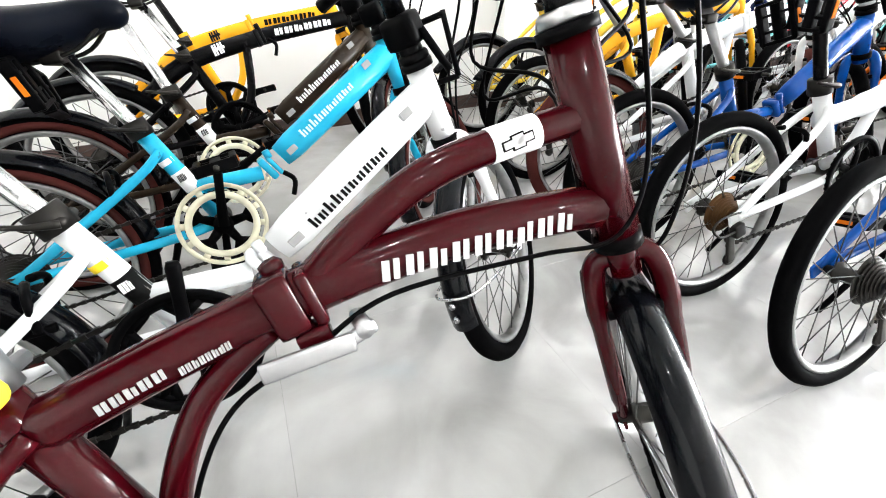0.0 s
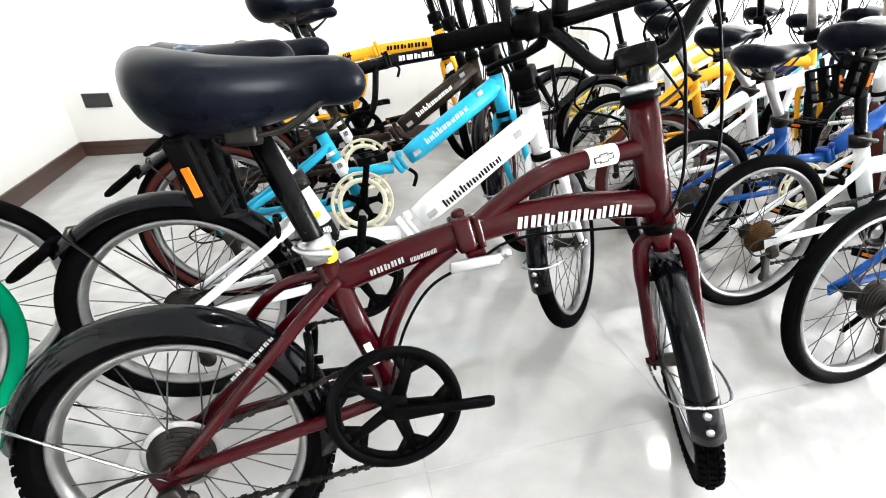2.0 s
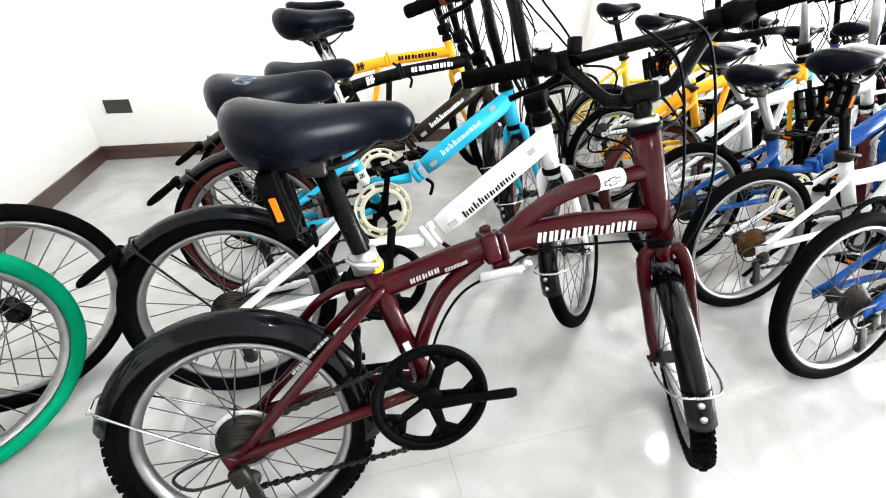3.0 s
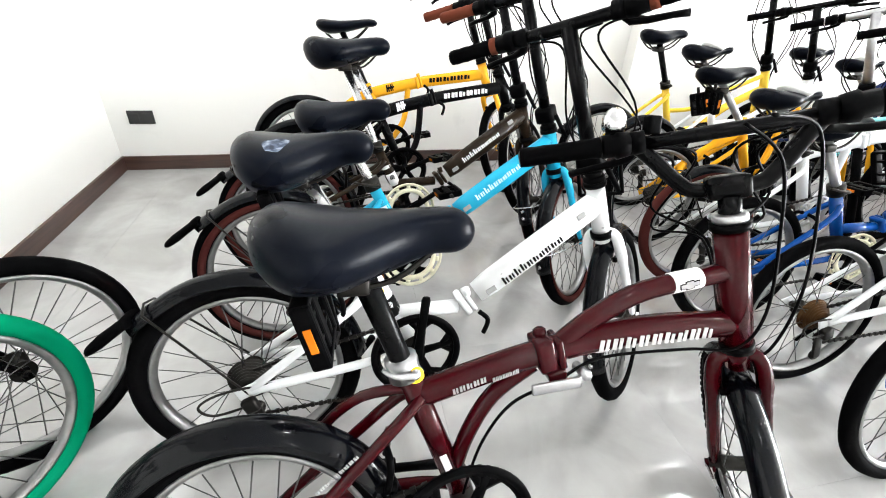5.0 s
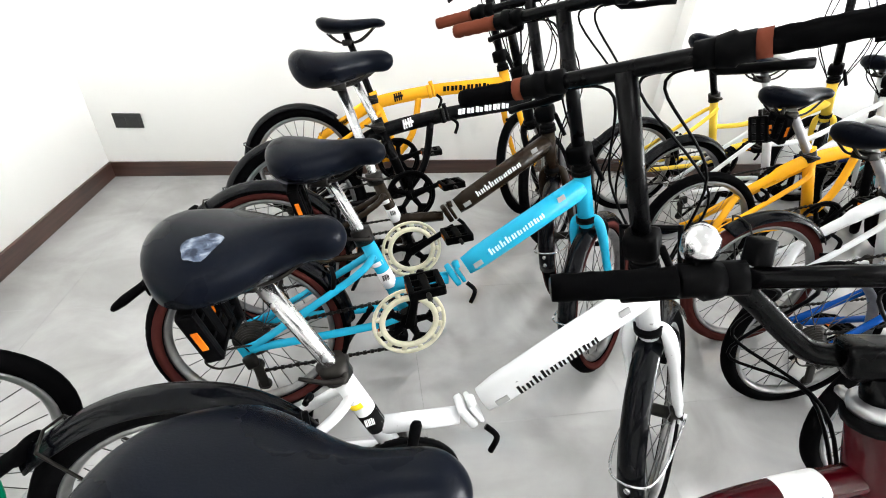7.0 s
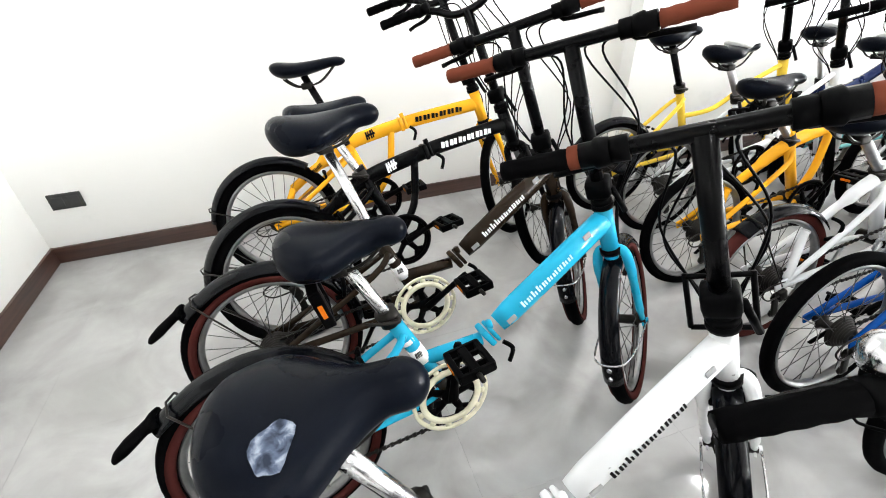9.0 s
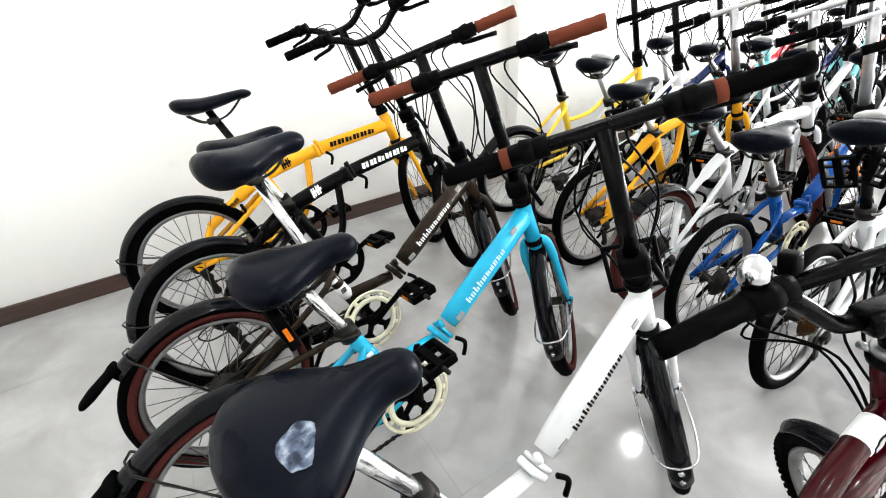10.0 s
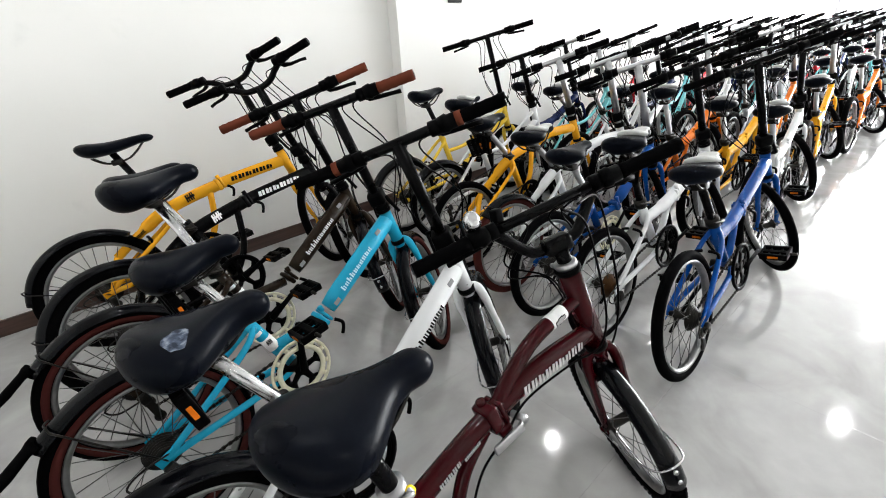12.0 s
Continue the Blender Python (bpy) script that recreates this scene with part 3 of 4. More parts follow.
    for s in (-1, 1):
        bm = bmesh.new()
        tube(bm, curve([(sx, s * 0.014, sz), (sx - 0.06, s * 0.038, sz - 0.05), (rear, s * 0.062, R)], 4), 0.0095, 10)
        part("seat_stay", bm, P, bike)
        bm = bmesh.new()
        tube(bm, curve([(bb[0], s * 0.02, bb[1]), (bb[0] - 0.10, s * 0.045, bb[1] - 0.01), (rear, s * 0.062, R)], 4), 0.0105, 10)
        block(bm, side_pose(rear, s * 0.063, R, 20), (0.05, 0.006, 0.03), 0.002)
        part("chain_stay", bm, P, bike)
    if F == "chev":
        bm = bmesh.new()
        tube(bm, curve([(sx - 0.02, 0, sz + 0.01), (sx - 0.09, 0.02, sz - 0.01), (sx - 0.15, 0.045, sz - 0.07), (sx - 0.17, 0.05, sz - 0.12)], 4), 0.009, 8)
        part("carry_loop", bm, P, bike)
    # hinge
    bm = bmesh.new()
    hang = 33 if F == "vw" else 15
    if F == "chev":
        block(bm, side_pose(*hinge, hang), (0.030, 0.050, 0.056), 0.007)
        block(bm, side_pose(hinge.x + 0.024, 0, hinge.z + 0.002, hang), (0.012, 0.046, 0.052), 0.005)
        block(bm, side_pose(hinge.x + 0.02, -0.01, hinge.z - 0.034, hang), (0.03, 0.03, 0.02), 0.005)
        tube(bm, [hinge + Vector((-0.002, 0.010, 0.022)), hinge + Vector((-0.004, 0.010, 0.033)), hinge + Vector((-0.005, 0.010, 0.036))], [0.011, 0.011, 0.007], 12)
    else:
        block(bm, side_pose(*hinge, hang), (0.017, 0.047, 0.056), 0.006)
        block(bm, side_pose(hinge.x + 0.016, 0, hinge.z + 0.006, hang), (0.011, 0.045, 0.052), 0.005)
        tube(bm, [hinge + Vector((0.008, -0.012, 0.026)), hinge + Vector((0.002, -0.012, 0.044))], 0.009, 10)
    h = part("frame_hinge", bm, P, bike)
    bm = bmesh.new()
    if F == "chev":
        block(bm, side_pose(hinge.x + 0.012, -0.036, hinge.z - 0.041, 6), (0.08, 0.007, 0.018), 0.003)
        block(bm, side_pose(hinge.x + 0.058, -0.030, hinge.z - 0.034, 14) @ pose(0, 0, 0, 0, 0, 14), (0.03, 0.008, 0.013), 0.003)
        tube(bm, [hinge + Vector((0.062, -0.036, -0.03)), hinge + Vector((0.06, 0.0, -0.03))], 0.008, 12)
        part("hinge_lever", bm, ALU, h, "flat aluminium quick-release lever")
    else:
        tube(bm, curve([hinge + Vector((0.03, -0.035, -0.01)), hinge + Vector((0.05, -0.045, -0.03)), hinge + Vector((0.04, -0.045, -0.065))], 5), 0.006, 8)
        part("hinge_lever", bm, BLACKP, h)
    # seat post and clamp
    sa = Vector((S["saddle_at"][0], 0, S["saddle_at"][1]))
    cl = Vector((clamp[0], 0, clamp[1]))
    bm = bmesh.new()
    tube(bm, [cl - (sa - cl) * 0.1, cl + (sa - cl) * 0.02, sa + Vector((0, S["seat_side"] * 0.9, -0.06))], 0.0145 if F != "chev" else 0.0165, 14)
    part("seat_post", bm, S["post"], bike)
    bm = bmesh.new()
    d = (sa - cl).normalized()
    tube(bm, [cl - d * 0.03, cl + d * 0.006], 0.0255, 14)
    tube(bm, [cl + Vector((0.02, -0.03, -0.012)), cl + Vector((0.022, 0.03, -0.012))], 0.007, 8)
    reach = 0.028 if F == "chev" else 0.05
    tube(bm, curve([cl + Vector((0.022, -0.03, -0.012)), cl + Vector((-0.01, -0.034, -0.008)), cl + Vector((-reach, -0.026, 0.0))], 4), [0.006, 0.006, 0.0055, 0.005, 0.0045, 0.004, 0.004, 0.0035, 0.003][:9], 8)
    part("seat_clamp", bm, ALU if F == "chev" else STEEL, bike)
    saddle(bike, (sa.x + 0.02, S["seat_side"], sa.z), S["saddle_tilt"], S["seat_len"], S["seat_w"], S["seat_h"], S["top"], S["scuff"], S["seat_turn"])
    if S["stowed"]:
        stowed_pedals(bike, (sa.x - 0.045, S["seat_side"] * 0.8, sa.z - 0.135))
    # wheels
    wheel(bike, "rear_wheel", side_pose(rear, 0, R, 11), R, S["tyre"], S["knobby"], fine, S["tw"], wall_mat=S["wall"])
    wheel(bike, "front_wheel", MW @ side_pose(wb, 0, R, 31), R, S["tyre"], S["knobby"], fine, S["front_tw"], wall_mat=S["wall"])
    # fork
    bm = bmesh.new()
    cr = ax(crown - 0.012)
    fo = Vector((wb, 0, R)) + axis * drop
    fw = S["fork"]
    for s in (-1, 1):
        tube(bm, curve([cr + Vector((0, s * 0.004, 0.014)), cr + Vector((0.002, s * (fw - 0.014), 0.008)), cr + Vector((0.012, s * (fw - 0.003), -0.035)), fo.lerp(cr, 0.35) + Vector((-0.008, s * fw, 0)), fo + Vector((0, s * fw, 0))], 5), [0.0135] * 6 + [0.0135] * 6 + [0.011] * 6 + [0.008] * 3, 12, m=M)
        block(bm, MW @ side_pose(wb, s * (fw + 0.001), R), (0.02, 0.006, 0.032), 0.002)
        tube(bm, [MW @ Vector((wb, s * (fw - 0.002), R)), MW @ Vector((wb, s * (fw + 0.015), R))], 0.008, 8)
    tube(bm, [ax(crown - 0.02), ax(head0 + 0.004)], 0.019, 12, m=M)
    part("fork", bm, P, bike)
    bm = bmesh.new()
    tube(bm, [ax(head1 - 0.002), ax(head1 + 0.009)], 0.030 if F == "chev" else 0.027, 16, m=M)
    hs = part("headset", bm, BLACKP, bike)
    bm = bmesh.new()
    tube(bm, [ax(head1 + 0.009), ax(head1 + 0.011), ax(head1 + 0.020), ax(head1 + 0.023)], [0.023, 0.0255, 0.0255, 0.022], 16, m=M)
    tube(bm, [M @ (ax(head1 + 0.018) + Vector((0.012, 0.02, 0))), M @ (ax(head1 + 0.018) + Vector((0.03, 0.02, 0)))], 0.006, 8)
    part("headset_collar", bm, ALU if F == "chev" else BLACKP, hs)
    bm = bmesh.new()
    tube(bm, [ax(head0 - 0.012), ax(head0 + 0.004)], 0.027, 16, m=M)
    part("lower_headset", bm, BLACKP, bike)
    # brakes
    for name, mm, x, z in (("front_brake", M, cr.x + 0.03, cr.z - 0.02), ("rear_brake", Matrix(), 0.205 + rear, R + 0.15)):
        bm = bmesh.new()
        for s in (-1, 1):
            tube(bm, curve([(x, 0.01 * s, z + 0.025), (x + 0.006, s * 0.042, z + 0.012), (x, s * 0.04, z - 0.035)], 4), 0.006, 8, m=mm)
            block(bm, mm @ pose(x - 0.004, s * 0.026, z - 0.04), (0.04, 0.012, 0.012), 0.003)
        part(name, bm, BLACKP, bike)
    # mudguards
    if S["fender_r"]:
        a0, a1 = S["fender_r"]
        fr = own(("rear_fender", R, a0, a1, S["tail"]), lambda bm: fender_mesh(bm, R, a0, a1, 0.072 if F == "chev" else 0.066, S["tail"], skirt=0.030 if F == "chev" else 0.021), FENDER, "rear_mudguard", bike, pose(rear, 0, R), "glossy black plastic mudguard")
        bm = bmesh.new()
        a = radians(a1 - 12)
        e = Vector(((R + 0.012) * math.cos(a), 0, (R + 0.012) * math.sin(a)))
        for s in (-1, 1):
            tube(bm, [(0.0, s * 0.066, -0.005), (e.x, s * 0.036, e.z)], 0.0026, 6)
        tube(bm, [(e.x, -0.036, e.z), (e.x * 1.04, 0, e.z * 1.04), (e.x, 0.036, e.z)], 0.0026, 6)
        part("fender_stay", bm, CHROME if F == "chev" else STEEL, fr)
        if F == "vw":
            bm = bmesh.new()
            a = radians(a1)
            r0 = R + 0.014 + S["tail"]
            e = Vector((r0 * math.cos(a), 0, r0 * math.sin(a)))
            d = Vector((-0.82, 0, -0.57)).normalized()
            tube(bm, [e - d * 0.02, e - d * 0.008, e + d * 0.004, e + d * 0.03, e + d * 0.06, e + d * 0.088, e + d * 0.094], [0.031, 0.032, 0.026, 0.027, 0.029, 0.022, 0.014], 12, 1.0)
            for v in bm.verts:
                k = (v.co - e).dot(Vector((d.z, 0, -d.x)))
                v.co -= Vector((d.z, 0, -d.x)) * k * 0.6
            part("mud_flap", bm, RUBBER, fr)
    if S["fender_f"]:
        a0, a1 = S["fender_f"]
        ff = own(("front_fender", R, a0, a1), lambda bm: fender_mesh(bm, R, a0, a1, 0.05), FENDER, "front_mudguard", bike, MW @ pose(wb, 0, R), "glossy black plastic mudguard")
        bm = bmesh.new()
        a = radians(a1 - 16)
        e = Vector(((R + 0.012) * math.cos(a), 0, (R + 0.012) * math.sin(a)))
        for s in (-1, 1):
            tube(bm, curve([(0.0, s * 0.056, 0.0), (e.x * 0.6, s * 0.052, e.z * 0.55), (e.x * 0.96, s * 0.036, e.z * 0.95), (e.x * 1.035, 0, e.z * 1.035)], 4), 0.0027, 6)
        part("fender_stay", bm, CHROME, ff)
        bm = bmesh.new()
        for q in (-5, -11):
            a = radians(a1 + q - 2)
            e = Vector(((R + 0.017) * math.cos(a), 0, (R + 0.017) * math.sin(a)))
            tube(bm, [e, e * 1.018], 0.006, 8)
        part("fender_bolt", bm, CHROME, ff)
    drivetrain(bike, bb, R, S["ring_r"], S["ring"], S["crank"], S["pedals"], S["cassette"], rear=rear)
    if S["stand"]:
        bm = bmesh.new()
        tube(bm, [(0.30, 0.03, 0.27), (0.24, 0.10, 0.14), (0.19, 0.155, 0.012)], [0.009, 0.008, 0.007], 8)
        part("kickstand", bm, BLACKP, bike)
    tip = Matrix.Translation(ax(head1)) @ Matrix.Rotation(radians(S["stem_pitch"]), 4, "Y") @ Matrix.Rotation(radians(S["stem_tilt"]), 4, "X") @ Matrix.Translation(-ax(head1))
    cockpit(bike, S, ax, MB @ tip, head1, crown)
    return bike


def cockpit(bike, S, ax, M, head1, crown):
    """Stem, handlebar, grips, levers and cables, turned with the fork."""
    z, w = S["bar_z"], S["bar_w"]
    top = ax(z)
    bm = bmesh.new()
    if S["bar"] == "chev":
        tube(bm, [ax(head1), ax(z - 0.10)], 0.0165, 14, m=M)
        block(bm, M @ side_pose(ax(z - 0.085).x + 0.012, 0, z - 0.085, 10), (0.045, 0.062, 0.038), 0.01)
        st = part("stem", bm, S["stem"], bike)
        c = ax(z - 0.085) + Vector((0.02, 0, 0))
        up = Vector((-0.025, 0, 0.085))
        bm = bmesh.new()
        pts = [c + up + Vector((-0.05, -w / 2, 0.0)), c + up + Vector((-0.012, -0.20, 0.002)), c + up + Vector((0, -0.135, 0)), c + up * 0.72 + Vector((0, -0.105, 0)), c + up * 0.2 + Vector((0, -0.068, 0)), c + Vector((0, -0.04, 0)),
               c + Vector((0, 0.04, 0)), c + up * 0.2 + Vector((0, 0.068, 0)), c + up * 0.72 + Vector((0, 0.105, 0)), c + up + Vector((0, 0.135, 0)), c + up + Vector((-0.012, 0.20, 0.002)), c + up + Vector((-0.05, w / 2, 0.0))]
        tube(bm, curve(pts, 4), 0.0125, 12, m=M)
        tube(bm, [c + up + Vector((0, -0.15, 0)), c + up + Vector((0, 0.15, 0))], 0.0115, 12, m=M)
        ends = [(s, c + up + Vector((-0.05, s * w / 2, 0)), c + up + Vector((-0.020, s * (w / 2 - 0.125), 0.001))) for s in (-1, 1)]
        hb = part("handlebar", bm, GLOSSBLACK, bike)
    else:
        tube(bm, [ax(head1), ax(head1 + 0.05)], 0.02, 14, m=M)
        tube(bm, [ax(head1 + 0.05), top], 0.0165 if S["stem"] is GLOSSBLACK else 0.018, 14, m=M)
        st = part("stem", bm, S["stem"], bike)
        bm = bmesh.new()
        block(bm, M @ side_pose(*ax(head1 + 0.055), 18), (0.052, 0.058, 0.05), 0.012)
        tube(bm, [M @ (ax(head1 + 0.05) + Vector((0.0, -0.03, 0))), M @ (ax(head1 + 0.03) + Vector((0.02, -0.05, -0.05)))], 0.007, 8)
        part("stem_hinge", bm, BLACKP, st)
        bm = bmesh.new()
        rise = 0.05 if S["bar"] == "riser" else 0.0
        back = Vector((-0.07 if rise else -0.015, 0, 0))
        pts = []
        for s in (-1, 1):
            q = [top + back + Vector((0, s * w / 2, rise)), top + back * 0.6 + Vector((0, s * (w / 2 - 0.12), rise)), top + back * 0.15 + Vector((0, s * 0.12, rise * 0.75)), top + Vector((0, s * 0.05, 0))]
            pts += q if s < 0 else q[::-1]
        tube(bm, curve(pts, 4), 0.0127, 12, m=M)
        hb = part("handlebar", bm, S.get("bar_mat", GLOSSBLACK), bike)
        ends = [(s, top + back + Vector((0, s * w / 2, rise)), top + back * 0.66 + Vector((0, s * (w / 2 - 0.115), rise))) for s in (-1, 1)]
    for s, e, i in ends:
        grip(hb, M @ e, M @ i, S["grip"])
        d = (i - e).normalized()
        # twist shifter collar and brake lever inboard of the grip
        bm = bmesh.new()
        tube(bm, [M @ (i + d * 0.004), M @ (i + d * 0.022), M @ (i + d * 0.026), M @ (i + d * 0.045)], [0.019, 0.019, 0.023, 0.02], 12)
        part("shifter", bm, BLACKP, hb)
        lever(hb, i + d * 0.058, s, M, BLACKP)
        if S["collar"]:
            bm = bmesh.new()
            tube(bm, [M @ (i - d * 0.012), M @ (i + d * 0.006)], 0.0178, 12)
            part("grip_collar", bm, S["collar"], hb, "reddish brown ring on the grip")
        if S["cables"]:
            p0 = i + d * 0.06
            goal = ax(head1 - 0.05) + Vector((0.03, s * 0.02, 0))
            mid = p0.lerp(goal, 0.45) + Vector((0.13, s * 0.02, -0.01))
            for off, rr in ((0.0, 0.0026), (0.035, 0.0024)):
                bm = bmesh.new()
                tube(bm, curve([M @ (p0 + Vector((0.02, -s * off, -0.01))), M @ (p0 + Vector((0.08, -s * (0.06 + off), -0.03))), M @ (mid + Vector((off, 0, -off))), M @ (goal + Vector((0.03 + off, 0, 0.03))), M @ (goal + Vector((0.0, 0, -0.09)))], 7), rr, 6)
                part("cable", bm, BLACKP, bike)
    if S["bell"]:
        s, e, i = ends[1]
        d = (i - e).normalized()
        bm = bmesh.new()
        c = M @ (i + d * 0.028 + Vector((-0.004, 0, 0.042)))
        tube(bm, [c + Vector((0, 0, -0.02)), c + Vector((0, 0, -0.012)), c + Vector((0, 0, 0.004)), c + Vector((0, 0, 0.014)), c + Vector((0, 0, 0.018))], [0.016, 0.0195, 0.0185, 0.012, 0.005], 18)
        b = part("bell", bm, CHROME, hb, "silver dome bell")
        bm = bmesh.new()
        block(bm, Matrix.Translation(c - Vector((0, 0, 0.026))), (0.018, 0.022, 0.018), 0.003)
        part("bell_clamp", bm, BLACKP, b)
        bm = bmesh.new()
        block(bm, Matrix.Translation(M @ (i + d * 0.085 + Vector((0.004, 0, 0.026)))), (0.022, 0.022, 0.03), 0.004)
        part("lamp_bracket", bm, BLACKP, hb, "small black lamp bracket")
    if S["front_rack"]:
        bm = bmesh.new()
        c = ax(head1 + 0.02) + Vector((0.05, 0, 0))
        for s in (-1, 1):
            tube(bm, [M @ (c + Vector(q)) for q in ((0, s * 0.05, -0.05), (0, s * 0.05, 0.055))], 0.005, 8)
            tube(bm, [M @ (c + Vector(q)) for q in ((0, -0.05, s * 0.05), (0, 0.05, s * 0.05))], 0.005, 8)
        tube(bm, [M @ (c + Vector((0, 0, -0.05))), M @ (c + Vector((-0.05, 0, -0.05)))], 0.006, 8)
        part("luggage_bracket", bm, BLACKP, bike, "black luggage bracket on the head tube")


def stand(bike, x, y, yaw=0.0, lean=12.0):
    """Stands a bicycle with its rear tyre at (x, y), leaning to its left on the kickstand."""
    bike.matrix_world = pose(x, y, 0, 0, 0, yaw) @ pose(0, 0, 0.001, -lean, 0, 0)
    return bike


# ---- setting ----
BACK, LEFT, FAR, NEAR = 2.558, -1.548, 12.6, -4.2
STEP_X, STEP_Y = 1.455, 2.462


def plain(name, m, size, mat, label, kind="structure", category=""):
    bm = bmesh.new()
    block(bm, m, size)
    return tagged(part(name, bm, mat, None, "", False), label, category or name.split("_")[0], "", kind)


plain("wall_north", pose(5.4, BACK + 0.1, CEIL / 2), (14.2, 0.2, CEIL), WALL, "cream painted plaster wall behind the bicycles")
plain("wall_west", pose(LEFT - 0.1, 2.0, CEIL / 2), (0.2, 1.28, CEIL), WALL, "cream painted plaster side wall")
plain("wall_alcove", pose(-2.55, 1.26, CEIL / 2), (2.0, 0.2, CEIL), WALL, "cream painted plaster return wall")
plain("wall_far_west", pose(-3.45, -1.5, CEIL / 2), (0.2, 5.7, CEIL), WALL, "cream painted plaster end wall")
plain("wall_south", pose(4.6, NEAR - 0.1, CEIL / 2), (16.3, 0.2, CEIL), WALL, "cream painted plaster wall opposite")
plain("wall_step", pose((STEP_X + FAR) / 2, (STEP_Y + BACK + 0.02) / 2, CEIL / 2), (FAR - STEP_X, BACK + 0.02 - STEP_Y, CEIL), WALL, "cream painted wall stepping forward behind the rows", category="wall")
plain("ceiling", pose(4.6, -0.75, CEIL + 0.1), (16.6, 7.4, 0.2), CEILING, "white painted flat ceiling")
# east wall with one wide window
for y0, y1, z0, z1 in ((NEAR, -3.3, 0, CEIL), (2.1, BACK, 0, CEIL), (-3.3, 2.1, 0, 0.25), (-3.3, 2.1, 2.75, CEIL)):
    plain("wall_east", pose(FAR + 0.1, (y0 + y1) / 2, (z0 + z1) / 2), (0.2, y1 - y0, z1 - z0), WALL, "cream painted wall round a wide shop window")
bm = bmesh.new()
for y in (-3.3, -1.5, 0.3, 2.1):
    block(bm, pose(FAR + 0.1, y, 1.5), (0.06, 0.06, 2.5), 0.004)
for z in (0.28, 2.72):
    block(bm, pose(FAR + 0.1, -0.6, z), (0.06, 5.4, 0.06), 0.004)
tagged(part("window_1", bm, ALU, None, "", False), "wide aluminium-framed shop window", "window", "", "structure")
bm = bmesh.new()
block(bm, pose(FAR + 3.0, -0.6, 2.0), (0.1, 16, 8))
tagged(part("backdrop", bm, emitter("bright_daylight", (0.95, 0.98, 1.0), 4.0), None, "", False), "bright hazy daylight outside the shop window", "backdrop", "", "structure")
# skirting boards
for name, c, size in (("baseboard", ((LEFT + STEP_X) / 2, BACK - 0.007, 0.04), (STEP_X - LEFT, 0.014, 0.08)), ("baseboard", (LEFT + 0.007, 2.0, 0.04), (0.014, 1.27, 0.08)), ("baseboard", ((STEP_X + FAR) / 2, STEP_Y - 0.007, 0.04), (FAR - STEP_X + 0.014, 0.014, 0.08))):
    bm = bmesh.new()
    block(bm, pose(*c), size, 0.003)
    tagged(part(name, bm, BOARD, None, "", False), "dark brown skirting board along the wall", "baseboard", "", "structure")


def wall_plate(x, z, w=0.14, h=0.075, y=BACK):
    bm = bmesh.new()
    block(bm, pose(x, y - 0.005, z), (w, 0.01, h), 0.003)
    p = tagged(part("socket_plate", bm, PLATE, None, "", False), "charcoal socket plate on the cream wall", "socket", "wall sockets")
    bm = bmesh.new()
    for dx in (-0.03, 0.03):
        block(bm, pose(x + dx, y - 0.0105, z), (0.045, 0.004, 0.045), 0.002)
    part("socket_insert", bm, PLATE, p, "", False)


wall_plate(-1.385, 0.298, 0.128, 0.072)
wall_plate(2.80, 0.30, y=STEP_Y)
wall_plate(1.965, 1.385, 0.13, 0.10, y=STEP_Y)
# ceiling downlights
bm = bmesh.new()
lathe(bm, [(0.055, -0.006), (0.068, -0.011), (0.076, 0.0), (0.055, 0.0)], 28, pose(0, 0, 0, 90, 0, 0), closed=True)
lamp = new("downlight")
part("bezel", bm, WHITE, lamp)
bm = bmesh.new()
lathe(bm, [(0.054, -0.004), (0.054, 0.0)], 24, pose(0, 0, 0, 90, 0, 0))
part("diffuser", bm, GLOW, lamp)
tagged(lamp, "round white recessed ceiling downlight, lit", "lamp", "ceiling downlights")
spots = [(x, y) for x in LAMP_X for y in LAMP_Y]
lamp.matrix_world = pose(*spots[0], CEIL - 0.001)
for x, y in spots[1:]:
    copy_thing(lamp, pose(x, y, CEIL - 0.001))

# ---- bicycles of the near row ----
GROUP = "folding bicycles in rows"


def near_bike(label, at, spec, group=GROUP):
    b = bicycle(dict(spec, lean=at[3]))
    tagged(b, label, "bicycle", group)
    return stand(b, *at)


maroon = near_bike("maroon folding bicycle with black mudguards and a bare crank arm", (-0.521, 0.21, -2.9, 16.2), dict(
    frame="chev", paint=MAROON, knobby=True, R=0.228, wb=0.975, head=75.2, bar="chev", bar_z=0.882, bar_w=0.612, steer=64, wheel_steer=63, stem_tilt=2.5, stem_pitch=4.5, rear=0.048, saddle_at=(0.219, 0.797), seat_turn=0, seat_side=-0.073, saddle_tilt=1, seat_w=0.215, seat_h=0.098, post=GLOSSBLACK,
    pedals=False, crank=-1, stowed=True, bell=True, tail=0.0, fender_r=(-8, 166), fender_f=(50, 192), seat_len=0.264, ring_r=0.098, stem=GLOSSBLACK))
VWSPEC = dict(frame="vw", fender_r=(5, 142), tail=0.012, ring_r=0.097, ring="cream", stowed=True, R=0.243, wb=0.975, head=77.0, steer=43, fender_f=(40, 195), bar_z=0.960, bar_w=0.575)
white = near_bike("white folding bicycle with chrome seat post and black saddle", (-0.559, 0.593, 3.3, 8.8), dict(
    VWSPEC, wb=1.0, head=72.4, bar_z=0.962, steer=43, bar_w=0.545, stem_tilt=-1.4, rear=0.027, tube_drop=0.01, paint=WHITE, collar=BROWNGRIP, ring="black", pedals=False, crank=82, scuff=True, front_rack=True, saddle_at=(0.172, 0.772), saddle_tilt=4, seat_len=0.26, seat_w=0.225, seat_h=0.11, seat_turn=-8, seat_side=0.003))
